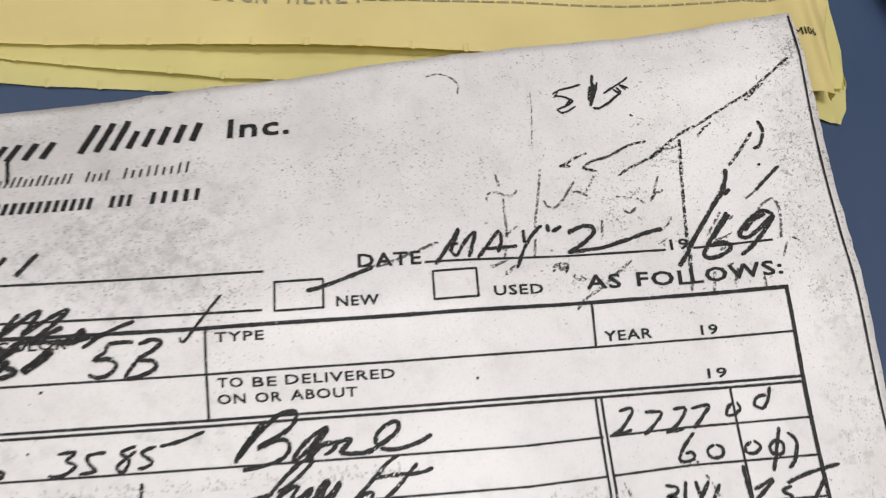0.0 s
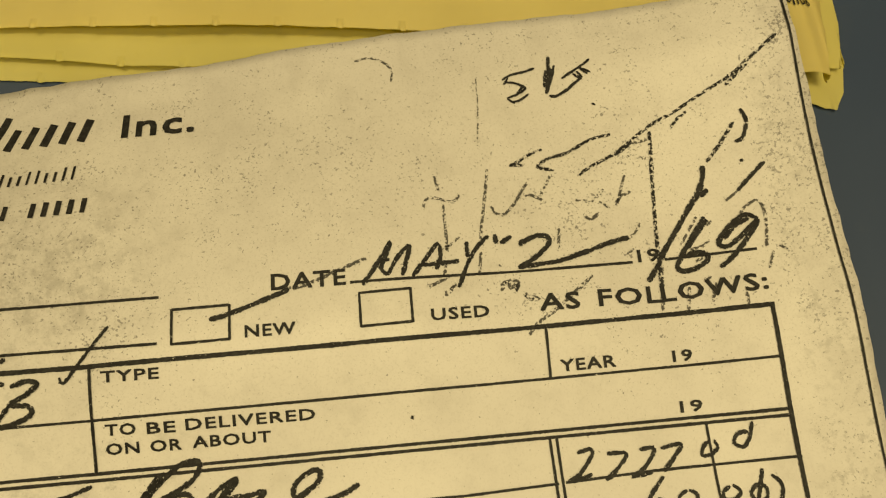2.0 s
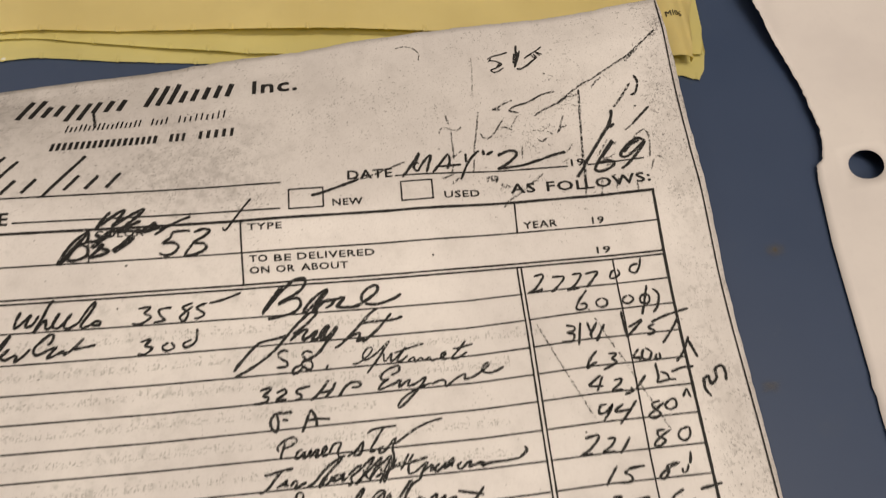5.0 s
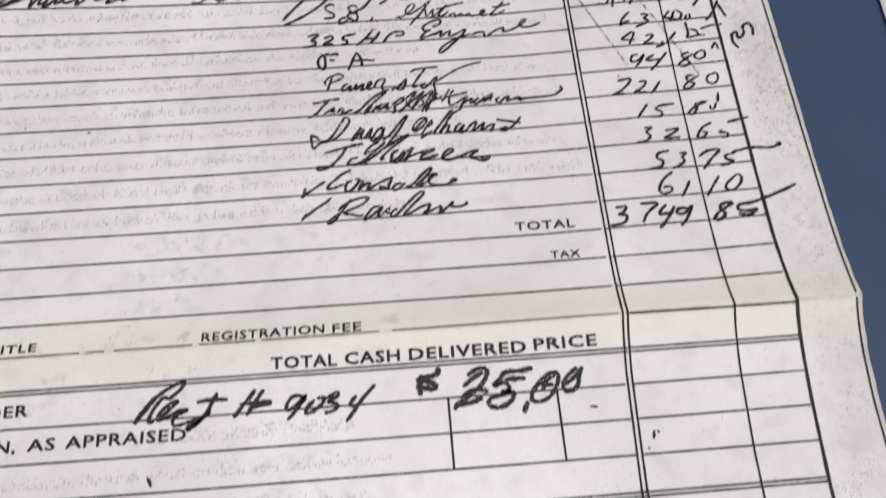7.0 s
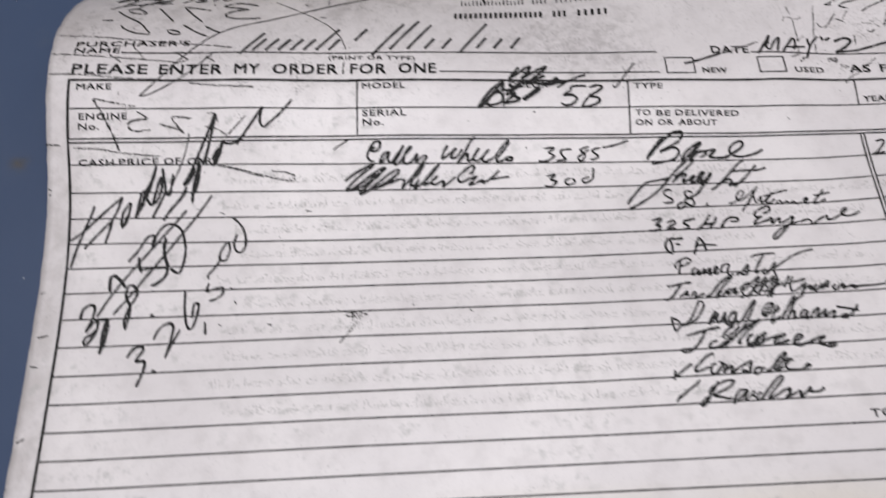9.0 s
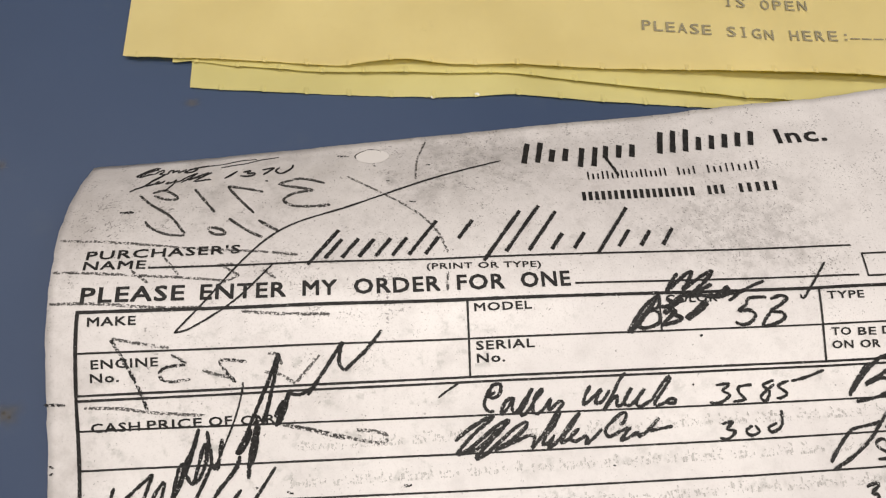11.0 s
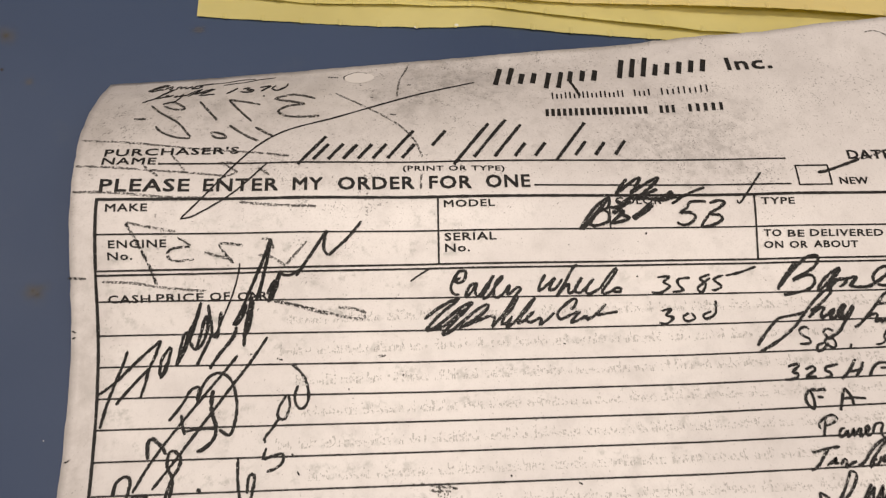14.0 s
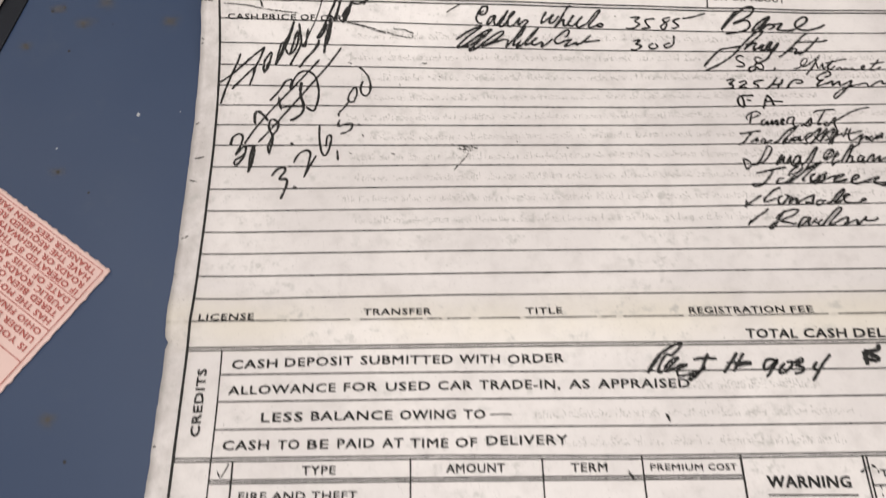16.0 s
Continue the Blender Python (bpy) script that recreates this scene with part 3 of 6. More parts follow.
printed('PRICE', 156.7, -95.5, 10.1, 1.90, 0.3, bold=0.09)
printed('PREMIUM', 91.5, -121.0, 10.0, 1.23, -0.8)
printed('COST', 102.6, -121.1, 5.4, 1.23, -0.7)
printed('WARNING', 113.4, -124.4, 15.7, 2.15, -0.8, bold=0.09)
printed('THE', 110.5, -128.2, 4.3, 1.25, -0.8)
printed('INSURANCE', 117.3, -128.3, 14.1, 1.25, -0.7)
printed('AFFORDED', 110.6, -130.5, 12.5, 1.23, -0.8)
printed('HERE', 125.2, -130.6, 6.1, 1.24, -0.8)
printed('DOES', 110.7, -132.8, 5.4, 1.21, -0.9)
printed('NOT', 118.2, -132.9, 4.0, 1.22, -0.3)
printed('COVER', 124.3, -132.9, 7.0, 1.22, -0.2)
printed('LIABILITY', 110.8, -135.2, 11.0, 1.20, -0.3)
printed('FOR', 122.9, -135.2, 4.0, 1.20, -0.4)
printed('IN-', 128.3, -135.2, 3.1, 1.21, 0.9)
printed('JURY', 110.7, -137.5, 5.3, 1.18, -0.3)
printed('TO', 117.5, -137.4, 2.4, 1.18, -0.4)
printed('PERSONS', 121.7, -137.5, 9.7, 1.19, -0.6)
printed('TOTAL', 135.3, -122.7, 8.3, 1.36, -0.7)
printed('CREDITS', 144.7, -122.8, 11.3, 1.36, -0.3)
printed('BALANCE', 135.2, -127.9, 12.3, 1.32, -0.9)
printed('DUE', 148.7, -128.0, 5.3, 1.33, -0.5)
printed('COST', 135.2, -133.1, 6.6, 1.27, -0.5)
printed('OF', 143.1, -133.1, 3.2, 1.28, -0.9)
printed('INSURANCE', 147.8, -133.2, 15.4, 1.29, -0.4)
printed('BALANCE', 135.3, -138.2, 10.0, 1.24, -0.4)
printed('TO', 146.4, -138.3, 2.7, 1.24, -0.8)
printed('BE', 150.5, -138.3, 2.7, 1.25, -0.0)
printed('FINANCED', 154.5, -138.3, 11.1, 1.26, 0.0)
printed('PLEASE', 0.2, 1.4, 15.2, 2.50, -0.3)
printed('ENTER', 17.9, 1.3, 13.0, 2.52, -0.5)
printed('MY', 33.6, 1.2, 5.2, 2.53, -0.0)
printed('ORDER', 41.6, 1.2, 13.6, 2.57, 0.4)
printed('FOR', 58.0, 1.3, 7.6, 2.60, -1.3)
printed('ONE', 68.4, 1.2, 8.0, 2.61, -0.3)
printed("PURCHASER'S", -0.1, 8.7, 23.5, 1.62, 1.1)
printed('NAME', -0.2, 6.9, 9.3, 1.54, -0.4)
printed('(PRINT OR TYPE)', 53.3, 5.1, 18.7, 1.08, -1.5)
printed('ENGINE', 2.0, -8.3, 9.7, 1.30, 0.1)
printed('No.', 1.8, -10.2, 4.1, 1.29, -0.2)
printed('CASH', 1.5, -17.1, 7.1, 1.29, -0.4)
printed('PRICE', 9.7, -17.1, 8.0, 1.31, -0.1)
printed('OF', 18.8, -17.1, 3.4, 1.32, 0.2)
printed('CAR', 23.6, -17.2, 5.1, 1.32, -0.1)
printed('TYPE', 119.9, -2.7, 6.4, 1.27, -0.9)
printed('TO', 119.9, -8.5, 3.3, 1.25, -1.7)
printed('BE', 124.5, -8.7, 3.1, 1.26, -1.4)
printed('DELIVERED', 128.8, -8.7, 14.5, 1.27, -0.4)
printed('ON', 119.8, -10.6, 3.6, 1.26, -1.0)
printed('OR', 124.7, -10.7, 3.4, 1.26, -0.8)
printed('ABOUT', 129.4, -10.7, 8.7, 1.27, -0.8)
printed('AS', 171.0, 1.4, 4.8, 2.09, -1.3)
printed('FOL', 178.2, 1.3, 7.7, 2.10, -1.7)
printed('LOWS:', 186.0, 1.1, 12.9, 2.12, 1.7)
printed('MAKE', 1.5, -2.2, 7.0, 1.38, 0)
printed('MODEL', 60.5, -2.3, 9.2, 1.32, 0)
printed('COLOR', 92.1, -2.3, 8.7, 1.37, 0)
printed('SERIAL', 60.4, -8.2, 9.3, 1.37, 0)
printed('No.', 60.4, -10.1, 4.4, 1.39, 0)
printed('NEW', 136.1, 1.0, 5.7, 1.43, 0)
printed('USED', 157.8, 1.2, 6.9, 1.43, 0)
printed('YEAR', 172.6, -6.0, 6.6, 1.42, 0)
printed('19', 186.2, -6.1, 2.3, 1.36, 0)
printed('19', 186.3, -12.0, 2.6, 1.33, 0)
printed('DATE', 139.2, 6.35, 8.7, 1.99, 0)
printed('19', 183.9, 6.3, 2.6, 1.60, 0)
printed('TOTAL', 156.0, -74.6, 10.3, 1.59, 0)
printed('TAX', 161.5, -80.0, 5.0, 1.34, 0)
printed('CREDITS', 4.5, -113.7, 13.2, 1.82, 90, bold=0.095)
printed('TYPE', 24.8, -121.0, 6.4, 1.65, 0)
printed('AMOUNT', 52.4, -121.0, 11.2, 1.66, 0)
printed('TERM', 76.3, -121.1, 6.9, 1.66, 0)
printed('DED.', 65.5, -131.0, 5.7, 1.48, 0)
printed('FIRE AND THEFT', 13.2, -125.5, 22.3, 1.51, 0)
printed('Inc.', 120.4, 28.3, 9.1, 3.45, 0)
printed('OR  DAMAGE  TO', 110.8, -139.4, 19.9, 1.37, 0)


# pen strokes of the handwriting: (name, ink, width, strokes), millimetres from the table corner
pen_strokes(172, -19, 0.48, PEN, [[(14, 36), (30, 39), (31, 32), (14, 12), (0, 5), (20, 8), (29, 11)], [(49, 32), (72, 30), (57, 12), (44, 3)], [(88, 33), (104, 34), (103, 26), (88, 10), (75, 4), (100, 7)], [(113, 32), (138, 35), (127, 20), (113, 6)], [(173, 35), (165, 31), (161, 20), (171, 20), (180, 27), (177, 36)], [(218, 42), (205, 40), (200, 30), (211, 25), (220, 38), (224, 53)]])
pen_strokes(181, -25, 0.48, PEN, [[(22, 61), (7, 45), (-3, 28), (4, 24), (17, 27), (15, 36), (6, 34)], [(47, 43), (37, 37), (40, 27), (54, 27), (58, 37), (49, 43)], [(97, 43), (88, 37), (89, 29), (100, 28), (108, 36), (100, 44)], [(130, 43), (120, 35), (123, 25), (135, 25), (138, 37), (130, 43)], [(137, 59), (127, 26), (119, 3)], [(146, 51), (156, 39), (150, 16), (140, 5)]])
pen_strokes(177, -30, 0.5, PEN, [[(12, 46), (27, 43), (26, 36), (13, 32), (25, 28), (19, 16), (0, 16)], [(40, 50), (31, 7)], [(53, 49), (56, 32), (57, 18)], [(71, 48), (54, 22)], [(85, 43), (65, 11)], [(129, 32), (155, 43), (141, 29), (122, 13)], [(178, 33), (165, 28), (176, 20), (168, 14), (161, 15)], [(173, 37), (202, 47), (246, 56)], [(224, 41), (205, 16), (186, -5)], [(120, 64), (121, 43), (124, 16)]])
pen_strokes(181, -34, 0.5, PEN, [[(22, 34), (7, 19), (-1, 3), (9, 9), (19, 13)], [(42, 26), (57, 25), (48, 16), (56, 10), (46, 4), (28, -3)], [(100, 30), (88, 15), (103, 13), (96, 9)], [(109, 29), (103, 13), (114, 8), (122, 21), (112, 30)], [(131, 17), (126, 7), (136, 9), (136, 19)], [(195, 43), (181, 17), (164, -1)], [(192, 40), (199, 18), (204, 3)]])
pen_strokes(181, -39, 0.5, PEN, [[(21, 38), (0, 24), (-2, 20), (23, 18)], [(24, 36), (10, 9)], [(43, 26), (58, 28), (53, 19), (38, 8), (58, 9)], [(72, 11), (75, 4), (59, -1)], [(103, 30), (92, 18), (81, 6)], [(125, 51), (126, 24), (122, 15), (145, 18), (157, 17)], [(130, 33), (141, 29), (145, 18)], [(150, 31), (172, 37), (193, 37)]])
pen_strokes(202, -41, 0.55, PEN, [[(-5, 31), (5, 37), (7, 22), (19, 32), (20, 48), (32, 53), (37, 43), (35, 25)], [(-4, 35), (-5, 15), (3, 0)]])
pen_strokes(182, -44, 0.48, PEN, [[(13, 35), (1, 33), (-3, 20), (11, 22), (23, 34), (14, 19), (3, 7)], [(43, 33), (26, 21), (56, 22)], [(68, 37), (49, 16), (31, -2)], [(110, 32), (95, 28), (99, 17), (107, 10), (96, 2), (85, 7), (99, 17), (116, 28)], [(128, 33), (117, 22), (125, 15), (137, 20), (137, 32), (127, 32)], [(161, 49), (152, 34)], [(161, 49), (166, 32)]])
pen_strokes(177, -49, 0.48, PEN, [[(13, 29), (37, 33), (35, 24), (18, 9), (2, 0), (23, 3)], [(53, 25), (67, 25), (58, 12), (42, 3), (64, 3)], [(94, 25), (83, 10), (72, -2)], [(159, 31), (145, 30), (146, 20), (156, 13), (146, 5), (135, 6), (145, 17), (168, 30)], [(197, 30), (185, 28), (180, 16), (190, 9), (200, 17), (201, 30), (192, 31)], [(16, 41), (19, 39)]])
pen_strokes(181, -54, 0.48, PEN, [[(22, 28), (11, 14), (-2, -3)], [(59, 23), (41, 20), (34, 15), (45, 8), (42, 0), (23, -1)], [(41, 22), (71, 24)], [(128, 24), (110, 20), (111, 11), (103, 0), (94, 1), (100, 9), (115, 17), (133, 24)], [(135, 14), (135, 7), (142, 8), (147, 19)], [(155, 40), (150, 19)]])
pen_strokes(180, -59, 0.48, PEN, [[(16, 27), (31, 27), (19, 19), (26, 10), (15, 1), (-2, -1)], [(53, 19), (78, 22), (66, 12), (50, 4), (79, 4)], [(140, 29), (121, 19), (110, 2), (121, 1), (128, 9), (120, 12)], [(157, 12), (150, 7), (164, 5), (162, -3), (150, -2)], [(168, 26), (185, 29), (208, 33)]])
pen_strokes(181, -65, 0.52, PEN, [[(44, 38), (24, 35), (19, 25), (29, 19), (23, 8), (1, 5)], [(60, 32), (73, 32), (64, 24), (68, 17), (57, 8), (43, 3)], [(94, 22), (113, 33), (133, 32), (116, 17), (98, -3)], [(159, 24), (141, 20), (143, 12), (153, 9), (143, 3), (128, 1)], [(154, 26), (191, 31), (218, 28), (238, 31), (241, 35), (233, 34)]])
pen_strokes(182, -70, 0.5, PEN, [[(32, 47), (12, 32), (2, 13), (10, 5), (25, 11), (21, 19), (9, 17)], [(59, 28), (50, 12), (39, -3)], [(112, 32), (98, 14), (84, -5)], [(143, 32), (126, 19), (119, 9), (128, 2), (144, 12), (150, 26), (143, 33)]])
pen_strokes(172, -76, 0.58, PEN, [[(19, 45), (38, 46), (31, 35), (22, 32), (37, 29), (30, 16), (5, 12)], [(63, 49), (93, 48), (74, 32), (63, 14)], [(109, 45), (98, 35), (95, 27), (120, 30)], [(123, 41), (107, 18), (90, 1)], [(146, 36), (129, 35), (125, 27), (138, 26), (153, 39), (143, 20), (128, 3)], [(224, 41), (204, 37), (202, 29), (208, 20), (198, 10), (188, 11), (198, 24), (226, 38)], [(264, 37), (236, 34), (231, 26), (244, 21), (263, 23), (248, 14), (229, 17)], [(246, 33), (276, 41), (311, 52), (339, 63)]])
pen_strokes(169, 28, 0.34, PEN, [[(51, 50), (35, 46), (18, 43), (7, 37)], [(9, 31), (12, 34), (26, 31), (34, 26), (36, 23), (26, 17), (11, 12)], [(16, 7), (27, 8), (40, 16)], [(15, 40), (10, 32)], [(11, 12), (17, 7), (21, 5)], [(35, 28), (29, 22), (22, 14)]])
pen_strokes(175, 29, 0.42, PEN, [[(11, 55), (7, 25), (3, 4)], [(5, 36), (3, 25), (1, 13)], [(17, 42), (11, 24), (3, 4)], [(12, 39), (7, 17), (4, 6)], [(6, 1), (15, 0), (30, 7), (42, 16), (51, 21)]])
pen_strokes(177, 27, 0.34, PEN, [[(5, 43), (16, 49), (27, 55), (36, 60), (44, 66)], [(10, 46), (24, 54)], [(27, 56), (35, 52), (43, 48)], [(25, 51), (32, 42)], [(30, 54), (39, 46)], [(20, 48), (30, 40)], [(40, 6), (44, 3)]])
pen_strokes(165, 23, 0.2, FAINT_GRAIN, [[(13, 92), (12, 54), (6, 1)]])
pen_strokes(158, 6, 0.38, SPECKLED_TONER, [[(16, 137), (21, 115)], [(25, 96), (25, 71), (25, 35)], [(23, 21), (17, 4)], [(1, 91), (1, 98), (6, 105), (17, 105), (27, 101), (37, 99), (43, 103), (46, 108)], [(42, 54), (32, 46), (19, 38)]])
pen_strokes(164, 6, 0.38, SPECKLED_TONER, [[(25, 139), (20, 112), (14, 83), (10, 65), (7, 47)], [(6, 33), (1, 5)], [(25, 91), (28, 82), (35, 79), (41, 79), (54, 91), (64, 105), (75, 119)]])
pen_strokes(172, 8, 0.38, FAINT_GRAIN, [[(26, 107), (20, 97), (8, 79)], [(27, 38), (22, 6)], [(52, 70), (63, 68), (73, 66), (89, 81)], [(82, 65), (94, 56)], [(126, 122), (152, 115)], [(129, 137), (154, 140)], [(129, 33), (119, 19), (110, 15)]])
pen_strokes(166, 7, 0.38, SPECKLED_TONER, [[(49, 91), (57, 91), (63, 88), (72, 82)], [(120, 61), (124, 55), (130, 54), (140, 61)], [(179, 108), (174, 95), (165, 72), (162, 70), (169, 79), (179, 83), (183, 85)], [(6, 4), (12, 5)], [(167, 5), (176, 11)]])
pen_strokes(169, 18, 0.42, GRAINY_TONER, [[(4, 22), (15, 26), (29, 34), (48, 40)], [(4, 22), (14, 22), (22, 21)], [(138, 52), (110, 47), (80, 33), (57, 28), (44, 22), (40, 17), (52, 13), (60, 11)], [(91, 1), (98, 7), (117, 16), (136, 24), (150, 29), (163, 39)]])
pen_strokes(183, 20, 0.42, GRAINY_TONER, [[(0, 6), (20, 19), (51, 39), (78, 50), (114, 68), (152, 86), (174, 101), (214, 129)], [(148, 76), (160, 86), (177, 99)], [(74, 30), (83, 41), (96, 50)]])
pen_strokes(186, 2, 0.48, GRAINY_TONER, [[(18, 211), (15, 171), (11, 127), (8, 91), (6, 62), (4, 34), (2, 9)], [(122, 209), (114, 198), (104, 185), (92, 172), (83, 162)]])
pen_strokes(197, 14, 0.5, PEN, [[(22, 104), (28, 89), (24, 73), (18, 65), (11, 64)], [(43, 34), (25, 19), (5, 1)], [(14, 38), (18, 40)]])
pen_strokes(191, 3, 0.38, SPECKLED_TONER, [[(65, 111), (58, 106), (47, 99)], [(61, 76), (68, 87), (80, 95), (88, 96), (93, 84), (93, 66), (91, 52), (88, 36)], [(96, 31), (91, 21), (86, 10)], [(103, 37), (112, 31)], [(16, 7), (8, 4)]])
pen_strokes(184, 3, 0.68, PEN, [[(97, 148), (95, 132), (86, 113), (73, 97), (57, 75), (43, 57), (31, 41), (22, 26), (7, 8)], [(99, 117), (89, 109)]])
pen_strokes(188, 4, 0.62, PEN, [[(49, 73), (33, 52), (14, 27), (6, 13), (14, 7), (31, 10), (44, 18), (44, 26), (31, 29), (18, 25)], [(52, 69), (39, 55), (22, 35)], [(114, 63), (100, 70), (82, 61), (65, 45), (62, 35), (73, 33), (93, 46), (113, 61), (95, 38), (74, 18), (58, 7)], [(103, 65), (83, 57), (69, 42)]])
pen_strokes(189, 5, 0.36, SPECKLED_TONER, [[(30, 64), (18, 48), (5, 30)], [(41, 33), (31, 26), (15, 23)], [(41, 51), (47, 57)], [(78, 29), (91, 43)], [(19, 7), (33, 14)]])
pen_strokes(151, 33, 0.3, SPECKLED_TONER, [[(-3, 32), (17, 35), (35, 27), (45, 14), (43, -2)]])
pen_strokes(154, -10, 0.42, SPECKLED_TONER, [[(153, 86), (166, 100), (192, 116), (240, 152)], [(356, 127), (349, 94)], [(381, 106), (389, 129)], [(423, 114), (423, 96)], [(125, 149), (135, 154), (137, 145), (147, 150), (142, 139)], [(153, 134), (171, 130)], [(328, 160), (319, 100)], [(39, 153), (64, 164)], [(59, 143), (72, 155)], [(5, 5), (7, 4)]])
pen_strokes(132, 3, 0.6, PEN, [[(1, 4), (16, 7), (39, 14), (78, 28), (93, 34)]])
pen_strokes(141, 6, 0.5, SPECKLED_TONER, [[(3, 4), (27, 9), (67, 24), (96, 34)]])
pen_strokes(115, -2, 0.42, PEN, [[(58, 56), (31, 23), (8, -4), (4, 3)]])
pen_strokes(95, -18, 0.5, PEN, [[(41, 27), (64, 28), (52, 18), (63, 11), (46, 0), (28, 1)], [(102, 25), (79, 22), (81, 11), (88, 3), (67, 0)], [(140, 30), (121, 23), (131, 13), (123, -1), (115, 6), (140, 24)], [(166, 28), (147, 21), (160, 9), (150, 2), (141, 2)], [(170, 27), (197, 32), (229, 42)], [(3, 31), (4, 29)]])
pen_strokes(97, -24, 0.5, PEN, [[(23, 27), (42, 30), (31, 19), (44, 15), (31, 4), (17, 6)], [(74, 22), (62, 15), (69, 7), (84, 12), (78, 22)], [(126, 43), (123, 20), (106, 10), (100, 17), (116, 24)], [(4, 166), (6, 163)]])
pen_strokes(54, -15, 0.4, PEN, [[(0, 1), (10, 8), (33, 21)]])
pen_strokes(30, -21, 0.55, SPECKLED_TONER, [[(-1, 35), (43, 26), (98, 11), (143, 1), (157, 4), (151, 15), (110, 22)], [(8, 33), (49, 23), (93, 10)]])
pen_strokes(14, -62, 0.6, PEN, [[(-1, 53), (10, 70), (24, 75), (29, 67), (17, 46), (33, 45), (34, 28), (23, -5)], [(54, 22), (57, 21)]])
pen_strokes(5, 13, 0.46, GREY_STROKE, [[(-1, 96), (24, 71), (63, 41), (93, 3)], [(20, 99), (39, 105), (61, 91), (65, 82), (47, 82), (24, 92)], [(89, 107), (114, 74), (134, 48)], [(145, 111), (166, 82), (199, 43)], [(145, 111), (177, 103), (209, 93)], [(24, 32), (37, 17), (64, 3), (93, 0)]])
pen_strokes(18, 12, 0.5, GREY_STROKE, [[(184, 119), (142, 133), (108, 124), (110, 118), (165, 103)], [(165, 101), (134, 96), (116, 81), (134, 66), (165, 63), (196, 65)], [(-1, 20), (1, 25), (20, 20), (27, 11), (13, 10), (0, 17)], [(29, 43), (62, 16), (88, 1)], [(78, 37), (100, 21), (113, 13)]])
pen_strokes(-5, 4, 0.42, SPECKLED_TONER, [[(1, 87), (32, 84), (65, 82), (147, 72), (212, 63)], [(212, 63), (311, 54), (377, 44)], [(4, 27), (55, 24), (153, 15), (201, 11), (272, 3)], [(121, 26), (149, 4)], [(168, 48), (194, 16)], [(251, 30), (279, 34)], [(255, 32), (287, 12)], [(256, -3), (287, 12)], [(323, 20), (344, 4)]])
pen_strokes(5, -14, 0.5, GRAINY_TONER, [[(-1, 99), (14, 74), (37, 29), (49, -5)], [(87, 73), (110, 60)], [(109, 58), (78, 55), (69, 45), (80, 35), (114, 37)], [(199, 58), (161, 62), (164, 50), (181, 29)]])
pen_strokes(-4, -16, 0.5, SPECKLED_TONER, [[(91, 119), (124, 112), (174, 103)], [(223, 70), (238, 63), (269, 56)], [(321, 88), (335, 86), (342, 71)], [(314, 62), (338, 57), (361, 43)], [(400, 82), (361, 43)], [(47, 24), (98, 21), (145, 13), (223, 5)], [(282, 153), (342, 146), (418, 142)], [(-3, 175), (70, 172), (147, 164), (224, 161)]])
pen_strokes(42, 30, 0.22, PEN, [[(-3, 5), (-5, 15), (9, 27), (26, 32), (42, 25)]])
pen_strokes(40, 1, 0.4, SPECKLED_TONER, [[(149, 340), (131, 290), (124, 232)], [(2, 245), (55, 206), (118, 158), (154, 114), (171, 68)], [(167, 38), (165, 3)]])
pen_strokes(88, 23, 0.6, PEN, [[(-3, 45), (3, 28), (11, -1)]])
pen_strokes(87, -123, 0.5, GRAINY_TONER, [[(1, 21), (14, 2)], [(446, 12), (464, 21)], [(469, 25), (477, 20)], [(89, 127), (96, 111)], [(871, 138), (866, 127)]])
pen_strokes(121, -20, 0.61, PEN, [[(7, 18), (11, 28), (23, 43), (38, 60), (50, 69)], [(11, 24), (31, 46), (48, 61), (68, 76), (84, 79), (90, 75), (85, 63), (71, 52), (51, 43), (37, 35), (54, 41), (70, 44), (78, 38), (77, 28), (65, 18), (45, 13), (16, 9)]])
pen_strokes(129, -19, 0.61, PEN, [[(51, 46), (37, 40), (21, 29), (9, 17), (2, 5), (8, 7), (22, 18), (39, 35), (50, 43), (37, 28), (24, 12), (21, 6), (36, 19), (48, 25), (60, 22), (51, 13), (43, 11)], [(44, 23), (60, 25), (80, 28), (71, 18), (63, 11)], [(63, 11), (82, 9), (102, 10), (122, 20), (141, 33), (144, 44), (136, 46), (122, 39), (113, 29), (114, 18), (126, 11), (145, 11), (170, 17), (188, 26)]])
pen_strokes(116, -30, 0.57, PEN, [[(1, 18), (16, 36), (35, 55), (51, 67), (78, 71), (105, 77)], [(3, 7), (23, 16), (50, 31), (78, 52), (101, 76), (122, 97), (142, 113), (158, 116), (149, 104), (129, 88), (111, 77)]])
pen_strokes(126, -28, 0.61, PEN, [[(5, 45), (17, 55), (33, 64), (38, 63), (32, 54), (28, 45), (40, 49), (56, 60), (50, 50), (45, 42), (59, 47), (75, 61), (77, 68), (67, 60), (61, 49), (65, 39)], [(77, 68), (71, 55), (67, 43), (79, 50), (93, 64), (86, 52), (70, 34), (54, 16), (30, 5)]])
pen_strokes(134, -26, 0.57, PEN, [[(91, 72), (79, 66), (62, 50), (41, 30), (21, 12), (7, 4)], [(29, 20), (45, 27), (55, 28), (52, 18), (48, 14), (64, 17)], [(116, 61), (101, 45), (84, 29), (68, 17), (58, 11)], [(54, 46), (85, 48), (117, 48), (137, 53)]])
